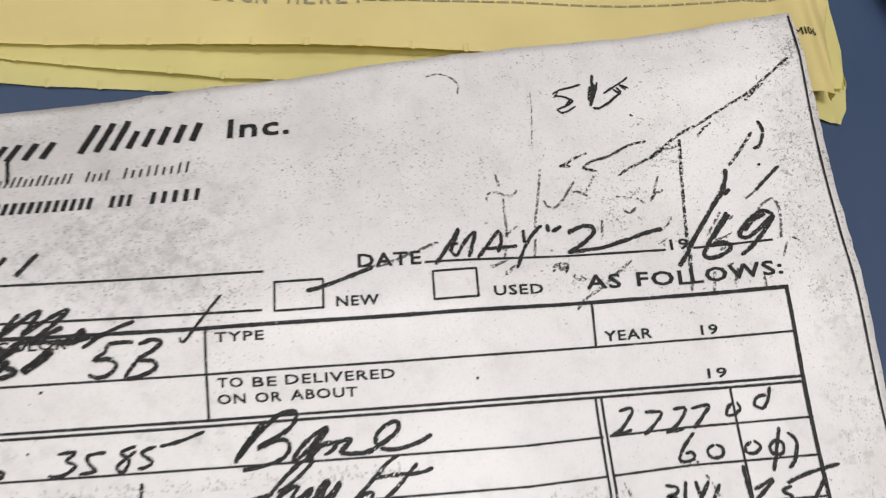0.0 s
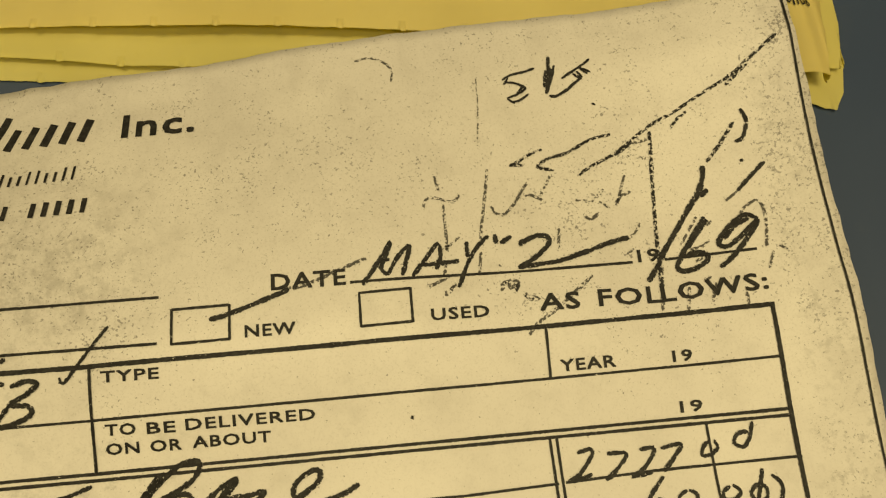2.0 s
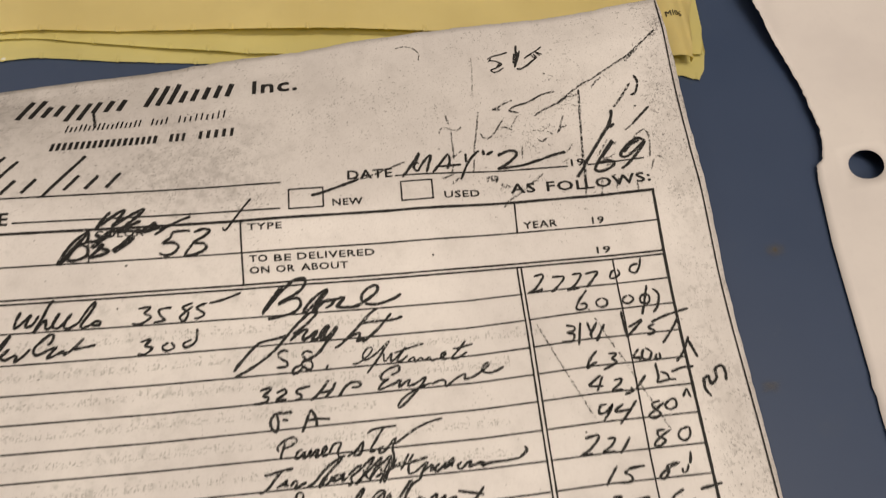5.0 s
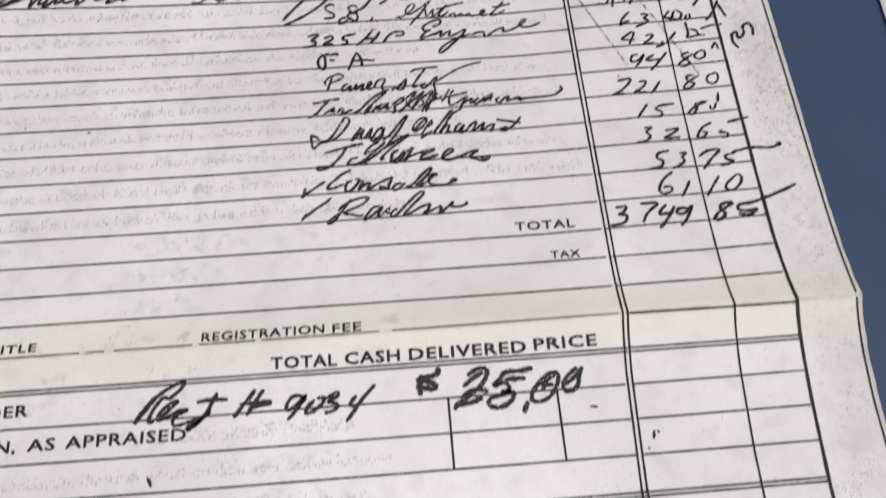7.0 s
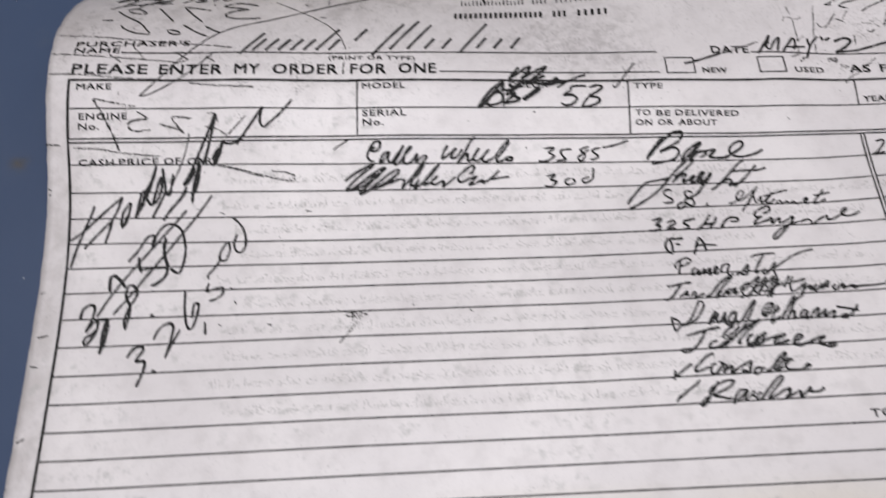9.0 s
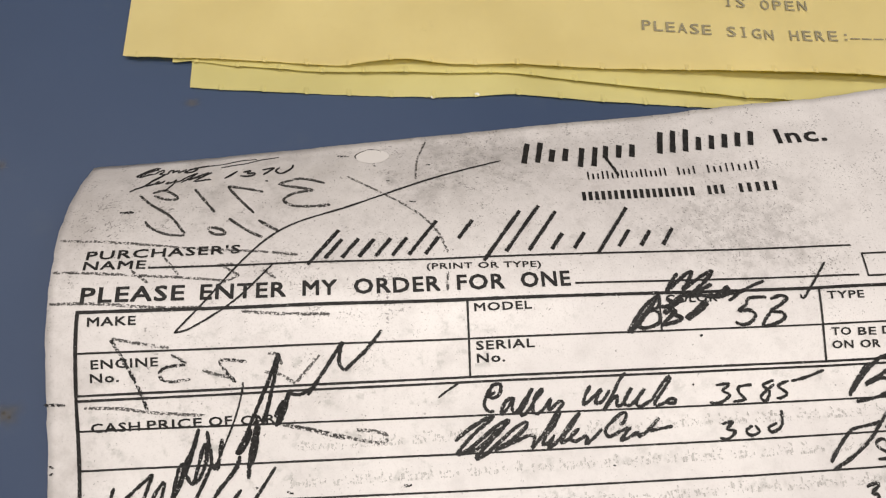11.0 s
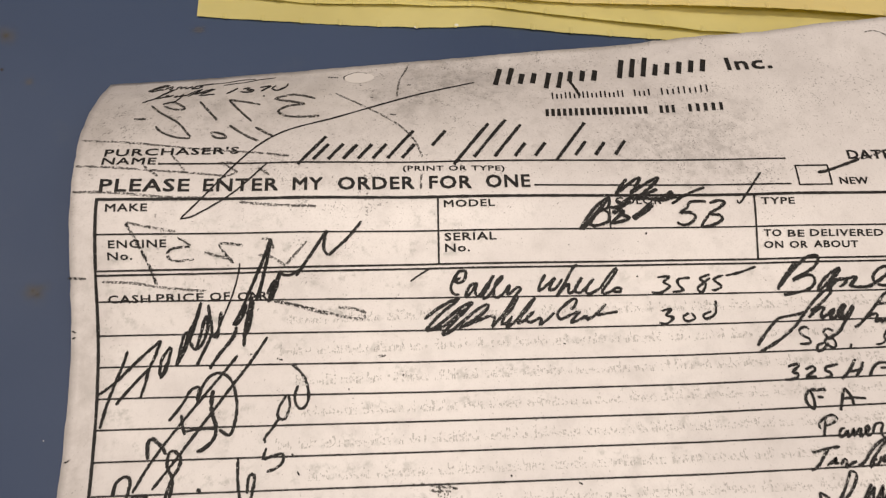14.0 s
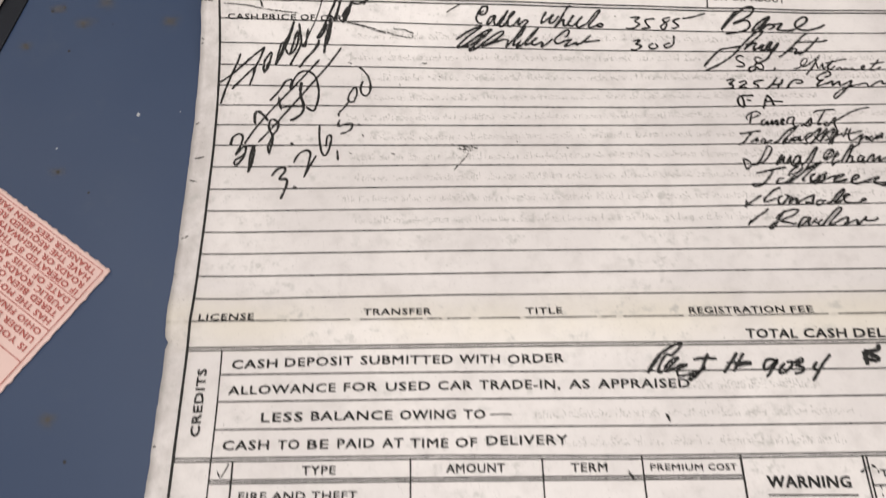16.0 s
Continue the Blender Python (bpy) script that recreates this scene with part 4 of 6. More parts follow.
pen_strokes(123, -30, 0.51, PEN, [[(32, 45), (23, 49), (13, 43), (17, 34), (28, 27), (28, 19), (9, 18)], [(76, 39), (65, 44), (57, 38), (63, 29), (72, 24), (75, 15), (68, 9), (55, 19), (63, 29)], [(55, 19), (41, 14), (39, 4), (48, 6), (62, 18)], [(104, 15), (98, 5)]])
pen_strokes(137, -31, 0.4, PEN, [[(8, 22), (20, 23), (40, 37), (46, 47), (39, 50), (28, 37), (30, 27), (41, 30), (56, 40), (78, 58), (67, 43), (50, 21), (34, 2)]])
pen_strokes(141, -30, 0.4, PEN, [[(8, 6), (25, 27), (27, 11), (38, 21), (42, 26), (39, 10), (49, 16), (68, 34), (55, 18), (51, 9), (61, 11), (71, 19)], [(46, 25), (74, 32), (102, 38)], [(70, 8), (82, 14), (83, 5), (96, 12), (99, 6), (111, 11), (114, 4), (126, 8)]])
pen_strokes(153, -30, 0.42, PEN, [[(6, 6), (18, 11), (21, 18), (13, 14), (14, 5), (25, 6)], [(60, 36), (46, 20), (33, 8), (31, 4), (43, 5), (61, 14)], [(35, 23), (51, 24), (73, 29)]])
pen_strokes(142, -38, 0.48, PEN, [[(26, 65), (41, 70), (44, 78), (38, 81), (19, 74), (8, 64), (12, 57), (23, 58), (13, 53), (3, 41), (17, 44), (36, 51)], [(28, 45), (40, 53), (44, 55), (41, 42), (53, 50), (61, 53), (57, 43), (68, 44), (90, 55), (81, 41), (65, 25), (45, 8), (37, 5), (39, 13), (54, 26), (77, 37), (101, 44)]])
pen_strokes(152, -35, 0.48, PEN, [[(1, 11), (16, 17), (26, 14), (25, 5), (39, 13), (51, 20), (63, 24), (62, 15), (78, 18), (99, 29), (109, 39), (104, 40), (95, 30), (100, 23), (117, 23), (136, 31)]])
pen_strokes(119, -35, 0.55, PEN, [[(18, 28), (35, 33), (38, 29), (25, 19), (34, 15), (27, 7), (6, 5)], [(48, 22), (63, 27), (65, 20), (48, 9), (66, 9)], [(110, 29), (88, 25), (84, 19), (93, 14), (91, 8), (81, 6)]])
pen_strokes(129, -35, 0.55, PEN, [[(43, 37), (29, 19), (10, 2)], [(56, 32), (48, 18), (36, 6)], [(23, 14), (52, 18)], [(75, 24), (67, 14), (61, 5)], [(69, 18), (83, 28), (100, 27), (99, 20), (84, 19)]])
pen_strokes(122, -41, 0.55, PEN, [[(30, 47), (15, 44), (7, 33), (8, 22), (17, 13), (21, 29), (18, 44)], [(21, 44), (43, 46), (43, 42)], [(28, 33), (39, 32)], [(79, 47), (71, 27), (63, 8)], [(79, 47), (88, 32), (89, 16)], [(69, 28), (90, 29), (114, 27)]])
pen_strokes(124, -45, 0.48, PEN, [[(14, 39), (9, 23), (3, 6)], [(1, 18), (-1, 26), (11, 37), (27, 41), (33, 35), (25, 28), (10, 23)], [(43, 19), (34, 15), (30, 4), (37, 5), (47, 14), (44, 3), (52, 8), (58, 17), (55, 4), (65, 13), (71, 16), (66, 3), (76, 8), (85, 15), (84, 21), (78, 14), (79, 4), (87, 6)], [(89, 7), (98, 22), (111, 23), (105, 10), (107, 0), (118, 1)]])
pen_strokes(136, -49, 0.46, PEN, [[(1, 39), (18, 49), (30, 62), (28, 52), (23, 41), (12, 40), (18, 47)], [(68, 83), (58, 70), (46, 53), (42, 43), (51, 45)], [(38, 75), (48, 81), (68, 83), (91, 84)], [(66, 51), (59, 48), (58, 40), (68, 43), (82, 58), (89, 63), (81, 48), (83, 32), (79, 17), (67, 2)], [(85, 52), (100, 61), (124, 75), (151, 85), (174, 89)]])
pen_strokes(121, -50, 0.52, PEN, [[(5, 31), (18, 32), (36, 36), (56, 38)], [(36, 37), (25, 24), (12, 9), (-1, 2), (-1, 6)], [(26, 8), (39, 15), (45, 20), (41, 11), (48, 12)], [(50, 8), (59, 17), (62, 13), (58, 3), (70, 10), (79, 13)], [(80, 6), (93, 12), (112, 32), (133, 46), (142, 47), (134, 40), (115, 22), (102, 8), (100, 2), (109, 9)], [(115, 16), (107, 11), (109, 5), (118, 10), (124, 19)], [(141, 20), (130, 19), (124, 10), (135, 13), (144, 22), (140, 10), (151, 15)]])
pen_strokes(136, -50, 0.5, PEN, [[(0, 0), (8, 5), (5, 13), (20, 24), (35, 36), (47, 43), (34, 24), (19, 6), (13, 1), (28, 15), (50, 33), (61, 42), (49, 21), (37, 7), (45, 18), (64, 34), (78, 43), (67, 24), (55, -1)], [(1, 17), (17, 30), (28, 31)], [(27, 25), (37, 9), (55, 31), (63, 8), (79, 35)], [(48, 10), (71, 19), (86, 26), (97, 31)], [(81, 40), (70, 16), (62, -1)], [(87, 38), (76, 23)]])
pen_strokes(144, -52, 0.5, PEN, [[(29, 64), (21, 51), (13, 38)], [(37, 63), (28, 48), (27, 31), (38, 32)], [(-2, 45), (28, 48), (62, 55)], [(38, 32), (53, 42), (61, 46), (50, 31), (46, 21), (33, 13), (19, 0)], [(50, 31), (64, 39), (70, 41), (65, 31), (79, 40)], [(83, 42), (75, 37), (74, 29), (86, 36), (94, 45)], [(108, 50), (96, 41), (89, 33), (105, 42), (107, 48), (102, 34)], [(121, 41), (113, 35), (118, 29), (130, 38), (138, 41), (133, 32), (149, 36), (160, 37), (155, 31), (171, 35), (200, 36), (223, 38)]])
pen_strokes(166, -48, 0.5, PEN, [[(3, -2), (15, 7), (18, 13), (13, 16)]])
pen_strokes(121, -56, 0.5, PEN, [[(2, 26), (5, -2), (11, 1), (22, 12)], [(2, 26), (9, 22), (18, 16)], [(62, 52), (56, 45), (47, 30), (36, 16), (23, 8), (18, 10), (32, 10), (50, 19), (65, 36), (72, 49), (71, 55), (64, 57), (58, 50)], [(73, 9), (84, 23), (94, 36)], [(75, 7), (86, 18), (97, 30), (91, 12), (100, 15), (113, 32), (107, 14), (114, 15)], [(133, 33), (122, 26), (110, 8), (116, 6), (127, 16), (135, 31), (128, 12), (117, -2)]])
pen_strokes(134, -57, 0.48, PEN, [[(0, 16), (16, 28), (36, 53), (47, 64), (45, 58), (31, 35), (16, 15), (8, 4), (19, 9), (30, 14)]])
pen_strokes(140, -56, 0.48, PEN, [[(23, 47), (12, 46), (1, 35), (-4, 24), (3, 20), (11, 29)], [(-2, 22), (11, 36), (23, 45), (19, 34), (9, 23)], [(32, 42), (22, 28), (10, 10)], [(18, 26), (29, 31), (33, 39)], [(9, 4), (21, 13), (32, 19)], [(33, 14), (51, 37), (67, 57), (71, 55), (59, 36), (44, 13), (54, 25), (63, 28), (57, 12), (66, 17)], [(87, 30), (78, 27), (71, 14), (81, 17), (90, 28), (82, 12), (93, 16), (103, 27), (113, 32), (104, 14)]])
pen_strokes(150, -55, 0.5, PEN, [[(4, 4), (15, 10), (27, 19), (20, 4), (33, 11), (45, 15), (40, 6), (36, 1), (45, 4)], [(95, 27), (81, 11), (63, 0), (54, 3), (69, 8)], [(49, 24), (71, 19), (94, 14)]])
pen_strokes(122, -60, 0.55, PEN, [[(15, 27), (32, 31), (57, 37), (86, 42)], [(55, 36), (46, 21), (28, 2), (14, -5), (4, -5), (2, 0), (14, 0), (32, 0)], [(56, 2), (64, 12), (76, 15)], [(55, 6), (58, 2), (70, 1), (88, 10), (114, 32), (125, 42), (110, 29), (92, 23), (87, 21), (96, 33), (114, 45)], [(81, 0), (102, 14), (136, 39), (168, 54), (157, 45), (131, 25), (115, 8), (123, 9)]])
pen_strokes(135, -61, 0.58, PEN, [[(19, 35), (8, 29), (4, 13), (15, 17), (29, 31), (21, 15), (9, 8)], [(4, 11), (26, 25), (44, 37), (40, 30), (32, 17), (25, 14), (47, 24), (68, 29), (83, 32), (75, 27), (61, 21), (57, 14), (75, 16), (89, 20)], [(92, 12), (107, 20), (116, 27), (111, 31), (100, 23), (96, 12), (106, 8), (124, 13), (146, 21), (161, 25), (155, 20), (145, 12), (156, 7), (166, 3), (179, 7), (176, 11), (163, 8)]])
pen_strokes(119, -66, 0.52, PEN, [[(4, 6), (7, 4), (11, 21)], [(7, 6), (25, 18), (47, 32)], [(89, 45), (91, 50), (77, 44), (63, 33), (52, 23), (50, 16), (59, 17), (80, 24)], [(94, 30), (85, 26), (81, 13), (88, 9), (101, 21), (106, 31), (98, 32)], [(106, 27), (113, 27), (104, 12), (120, 23), (125, 22), (119, 10), (139, 21), (160, 30), (164, 30), (158, 18), (156, 11), (145, 10), (142, 14), (156, 12)]])
pen_strokes(135, -65, 0.55, PEN, [[(21, 9), (10, 7), (4, -2), (13, -3), (24, 7), (28, 7)], [(27, 0), (41, 6), (57, 23), (71, 34), (75, 34), (67, 22), (52, 8), (45, 2), (52, 3), (66, 9), (77, 19), (83, 20), (78, 23), (70, 16), (69, 5), (80, 1), (97, 1), (117, 8), (112, 11), (106, 6)]])
pen_strokes(119, -71, 0.5, PEN, [[(4, 9), (14, 22), (9, 15), (31, 31), (45, 40), (57, 50)], [(91, 45), (86, 38), (70, 17), (58, 3), (50, 0), (53, 7), (72, 20)], [(67, 23), (79, 35), (100, 44), (119, 46), (120, 42), (106, 31), (85, 23), (77, 18), (92, 15), (106, 11), (111, 15)], [(141, 28), (127, 24), (114, 8), (112, 3), (126, 11), (144, 26), (136, 11), (133, 7), (143, 11)]])
pen_strokes(133, -70, 0.5, PEN, [[(31, 11), (21, 5), (18, -4), (29, 0), (45, 16), (64, 34), (74, 40), (78, 37), (67, 25), (52, 11), (41, -2), (55, 2), (72, 11), (87, 15), (81, 3), (75, 0), (86, 2), (100, 8), (107, 9), (103, -2), (117, 7), (128, 16)], [(117, 7), (128, 16), (124, 8), (138, 7), (152, 11), (149, 16)], [(3, 1), (17, 13), (12, 4), (20, 3)]])
pen_strokes(61, -19, 0.57, PEN, [[(24, 57), (16, 55), (4, 36), (2, 25), (8, 17), (17, 17)], [(9, 36), (14, 51), (25, 57), (30, 53), (26, 41), (16, 36), (12, 39), (20, 46)], [(49, 35), (38, 32), (30, 21), (29, 12), (40, 22), (49, 35), (45, 20), (51, 13), (69, 34), (79, 47), (69, 28), (59, 15), (60, 8), (68, 12), (81, 28)]])
pen_strokes(68, -21, 0.57, PEN, [[(11, 48), (25, 63), (23, 65), (13, 54), (8, 36), (13, 29), (23, 34), (30, 41), (38, 50), (33, 35), (39, 37), (52, 46), (58, 43), (48, 32), (34, 12), (27, 0)], [(274, 60), (275, 60)]])
pen_strokes(76, -19, 0.57, PEN, [[(24, 47), (15, 34), (10, 19), (21, 25), (41, 40), (32, 27), (30, 20), (42, 23), (55, 39)], [(83, 64), (72, 53), (58, 30), (42, 8), (54, 21), (66, 29), (65, 15), (73, 16), (91, 40), (84, 32), (77, 17), (86, 14), (96, 21), (113, 38), (103, 28), (97, 15), (105, 12), (122, 20)]])
pen_strokes(88, -18, 0.57, PEN, [[(2, 9), (23, 35), (35, 45), (34, 39), (22, 23), (8, 7), (9, 1), (24, 5), (31, 10), (42, 10), (40, 4), (27, 5), (31, 10)]])
pen_strokes(56, -25, 0.64, PEN, [[(2, 36), (21, 50), (43, 62), (65, 70), (55, 61), (36, 48), (17, 31), (5, 17), (22, 22), (45, 38), (70, 55), (88, 62), (76, 49), (57, 32), (34, 10), (50, 15), (72, 31), (95, 48), (114, 58), (117, 53), (101, 39), (81, 27), (65, 20), (84, 26), (106, 34), (119, 38)]])
pen_strokes(56, -24, 0.57, PEN, [[(10, 6), (38, 14), (64, 33), (80, 42), (64, 36), (51, 35)], [(119, 28), (128, 26), (125, 15), (123, 9), (141, 27), (158, 47), (171, 60), (161, 41), (147, 27), (140, 13), (153, 18), (160, 27)], [(160, 27), (149, 8), (165, 18), (186, 41), (203, 58), (192, 43), (179, 29), (168, 13)]])
pen_strokes(72, -24, 0.57, PEN, [[(8, 13), (21, 18), (34, 28), (39, 33), (31, 28), (24, 20), (33, 15), (50, 22), (52, 17), (49, 10), (62, 18), (77, 31)], [(106, 36), (114, 40), (119, 51), (114, 54), (102, 47), (87, 35), (82, 27), (87, 19), (100, 23), (109, 28)], [(108, 26), (123, 31), (113, 21), (106, 12), (122, 17), (135, 23), (132, 19), (144, 20)], [(172, 43), (158, 30), (144, 20), (134, 15)], [(151, 24), (171, 26), (193, 29)]])
pen_strokes(92, -2, 0.68, PEN, [[(28, 47), (19, 37), (3, 16)], [(3, 16), (22, 30), (38, 42), (53, 48), (42, 30), (31, 17)], [(31, 17), (51, 30), (74, 43), (88, 48), (75, 33), (53, 16), (38, 7), (59, 16), (84, 26)], [(42, 7), (62, 8), (85, 6), (110, 20), (102, 9), (86, 3)], [(86, 4), (105, 7), (119, 12)]])
pen_strokes(102, -3, 0.55, PEN, [[(8, 7), (32, 21), (54, 31), (75, 38)], [(18, 17), (39, 25), (46, 28)]])
pen_strokes(85, -7, 0.68, PEN, [[(2, 2), (10, 15), (24, 33), (42, 50), (58, 59), (53, 51), (37, 36), (16, 15), (6, 5)], [(61, 61), (57, 42), (40, 35), (26, 21), (22, 12), (35, 10), (55, 17), (58, 30), (50, 36)], [(57, 42), (77, 43), (95, 57), (109, 60)]])
pen_strokes(85, -7, 0.73, PEN, [[(72, 54), (84, 45), (66, 32), (86, 35), (72, 23), (62, 14), (81, 17), (95, 23), (82, 28)], [(73, 39), (91, 48), (101, 54)], [(101, 22), (119, 34), (137, 47), (140, 43), (122, 31), (104, 19)], [(6, 3), (19, 15), (30, 24)]])
pen_strokes(103, -7, 0.62, PEN, [[(64, 51), (34, 50), (26, 39), (13, 31), (31, 31), (41, 24), (35, 14), (19, 8), (5, 13)], [(70, 47), (87, 52), (99, 48), (86, 37), (68, 28), (88, 25), (92, 18), (83, 11), (62, 5), (52, 6), (56, 13), (68, 27)]])
pen_strokes(93, -103, 0.77, PEN, [[(3, 6), (10, 18), (24, 36), (38, 50)], [(4, 8), (15, 23), (31, 41)]])
pen_strokes(95, -103, 0.62, PEN, [[(7, 38), (21, 51), (39, 61), (57, 68), (55, 59), (43, 48), (34, 42), (25, 44), (10, 25), (5, 9), (14, 9)], [(21, 13), (37, 26), (49, 37), (40, 36), (25, 25), (18, 13), (23, 10), (41, 17), (50, 22), (65, 23), (56, 19), (44, 12), (43, 1), (50, 0), (68, 4), (83, 11)]])
pen_strokes(101, -104, 0.68, PEN, [[(50, 56), (41, 39), (35, 27), (21, 12), (6, 2), (7, 6), (23, 15), (41, 29)], [(18, 43), (41, 46), (67, 44)], [(110, 57), (96, 39), (76, 15)], [(123, 56), (108, 35), (96, 17)], [(85, 35), (111, 36), (136, 36)], [(99, 27), (120, 32), (136, 33)]])
pen_strokes(116, -105, 0.64, PEN, [[(35, 51), (19, 51), (9, 39), (11, 31), (25, 38), (39, 51), (28, 34), (10, 15)], [(53, 44), (42, 33), (39, 24), (49, 25), (65, 37), (68, 46), (56, 45)], [(71, 44), (90, 53), (87, 45), (74, 39), (88, 35), (85, 26), (68, 22)], [(119, 46), (108, 31), (125, 32)], [(149, 61), (127, 38), (102, 6)]])
pen_strokes(137, -102, 0.94, PEN, [[(41, 49), (37, 39), (11, 34), (8, 30), (20, 29), (35, 22), (29, 17), (3, 22)], [(13, 41), (9, 7)], [(42, 50), (37, 38)]])
pen_strokes(143, -104, 0.79, PEN, [[(26, 53), (40, 62), (55, 63), (58, 55), (47, 37), (26, 21), (10, 11), (1, 2)], [(18, 36), (35, 49), (52, 58)], [(14, 19), (33, 30), (58, 27)], [(10, 9), (29, 11), (48, 18)]])
pen_strokes(148, -106, 0.81, PEN, [[(82, 78), (61, 75), (36, 74), (29, 65), (17, 55), (34, 58), (41, 50), (36, 42), (13, 36), (6, 28), (15, 21), (30, 22), (44, 31), (45, 42), (27, 44)], [(35, 63), (69, 63)], [(68, 27), (60, 9)]])
pen_strokes(155, -104, 0.73, PEN, [[(51, 49), (34, 46), (17, 32), (6, 17), (6, 7), (20, 5), (36, 13), (50, 35), (51, 49)], [(20, 30), (40, 42), (47, 48)], [(22, 20), (29, 30), (42, 29)], [(83, 54), (69, 44), (58, 31), (59, 18), (72, 18), (81, 27), (84, 39), (91, 55)], [(60, 28), (78, 40), (85, 49)]])
pen_strokes(172, -43, 0.4, FAINT_GRAIN, [[(8, 184), (48, 92), (88, 4)]])
pen_strokes(182, -47, 0.4, FAINT_GRAIN, [[(7, 250), (64, 132), (120, 9)]])
pen_strokes(150, 5, 0.56, PEN, [[(0, 11), (8, 22), (23, 42), (36, 62), (31, 48), (23, 31), (30, 21)], [(26, 41), (34, 40)], [(30, 21), (45, 44), (59, 56), (54, 38), (48, 19)], [(60, 17), (74, 34), (93, 56), (96, 48), (95, 39), (89, 24)], [(67, 31), (87, 31), (118, 33)], [(129, 57), (129, 37)], [(157, 63), (141, 48), (128, 29), (118, 7), (114, 0)]])
pen_strokes(166, 7, 0.62, PEN, [[(5, 44), (6, 32)], [(11, 32), (26, 40)], [(34, 28), (52, 37), (66, 38), (72, 34), (70, 25), (51, 10), (30, 0)], [(34, 31), (49, 35)], [(30, 0), (58, 2), (83, 4), (106, 10), (126, 15), (146, 21), (172, 26)]])
pen_strokes(14, -4, 0.34, PEN, [[(2, 4), (47, 51), (148, 168), (272, 222), (416, 283), (543, 321)]])
pen_strokes(14, -4, 0.34, PEN, [[(2, 4), (30, 12), (94, 52), (150, 111)]])
pen_strokes(38, 19, 0.3, GRAINY_TONER, [[(2, 126), (23, 123)], [(69, 92), (76, 90)], [(92, 50), (98, 50)], [(165, 89), (173, 89)], [(131, -2), (142, -3)]])
pen_strokes(9, -121, 0.3, PEN, [[(-3, 9), (5, -2), (18, 22)]])
pen_strokes(158, 3, 0.42, SPECKLED_TONER, [[(19, 17), (18, 11), (29, 21)], [(85, 12), (97, 24), (108, 21), (102, 8)], [(116, 8), (117, 0), (132, -1)]])
pen_strokes(154, -10, 0.5, PEN, [[(4, 5), (6, 4), (7, 4)]])
pen_strokes(54, -56, 0.4, SPECKLED_TONER, [[(11, 4), (27, 23), (40, 38), (51, 55)], [(5, 71), (33, 66), (67, 60)], [(25, 60), (51, 55)], [(29, 71), (47, 51)]])
pen_strokes(55, -52, 0.45, FAINT_GRAIN, [[(13, 28), (30, 24), (46, 25)], [(10, 21), (28, 16), (47, 17)], [(23, 13), (32, 6)]])
pen_strokes(25, -52, 0.42, GRAINY_TONER, [[(176, 193), (179, 191)], [(270, 212), (274, 212)], [(52, 249), (62, 246)], [(228, 246), (242, 247)], [(1, 257), (10, 257)], [(158, 9), (167, 7)]])
pen_strokes(31, -52, 0.36, GRAINY_TONER, [[(1, 13), (8, 9)], [(386, 37), (390, 36)], [(286, 23), (294, 20)], [(499, 256), (503, 255)], [(500, 21), (507, 17)], [(222, 31), (226, 29)], [(30, 60), (34, 53)], [(350, 241), (355, 242)]])
pen_strokes(-5, -22, 0.45, GRAINY_TONER, [[(-2, 91), (14, 91), (30, 89)], [(77, 403), (102, 403)], [(2, -5), (8, -4)]])
pen_strokes(-5, -115, 0.35, GRAINY_TONER, [[(1, 720), (12, 726)], [(10, 631), (32, 635)], [(5, 575), (21, 572)], [(5, 432), (20, 439)], [(2, 937), (9, 933)], [(0, 351), (4, 350)], [(5, -4), (13, -4)]])
pen_strokes(3, 28, 0.34, PEN, [[(33, 22), (24, 22), (11, 14), (2, 4), (-3, -1), (6, -3), (17, 3), (27, 4)], [(3, 0), (15, 11), (31, 19)], [(27, 4), (34, 13), (40, 16), (41, 9), (36, 4), (49, 3), (52, 12), (58, 14), (58, 7), (68, 14), (68, 6), (80, 14), (80, 7), (90, 16), (100, 15), (93, 7), (79, 5)], [(90, 16), (103, 20), (121, 24)]])
pen_strokes(15, 30, 0.2, PEN, [[(1, 3), (25, 7), (55, 16), (83, 18)], [(22, -4), (44, 2), (65, 6), (89, 15), (104, 18), (123, 22)]])
pen_strokes(3, 23, 0.32, PEN, [[(-1, 5), (9, 13), (19, 19), (30, 35), (42, 48), (47, 52), (40, 43), (28, 30), (22, 19)], [(22, 19), (35, 25), (42, 32), (38, 24), (49, 29), (51, 34)], [(60, 31), (55, 24), (66, 28), (71, 35), (68, 22), (60, 7), (55, 4)], [(72, 28), (80, 32), (87, 41), (103, 52), (91, 36), (81, 26)], [(92, 32), (108, 43), (124, 54)], [(102, 28), (114, 40), (129, 53)], [(88, 36), (114, 40)], [(105, 27), (119, 31), (132, 32)]])
pen_strokes(18, 26, 0.38, PEN, [[(24, 24), (15, 13), (5, 3)], [(35, 19), (47, 23), (43, 15), (56, 16), (55, 10), (42, 7), (31, 10)], [(68, 24), (89, 28), (80, 18), (72, 9)]])
pen_strokes(26, 25, 0.38, PEN, [[(19, 39), (13, 29), (25, 21), (41, 35), (42, 46)], [(-2, 2), (3, 2)]])
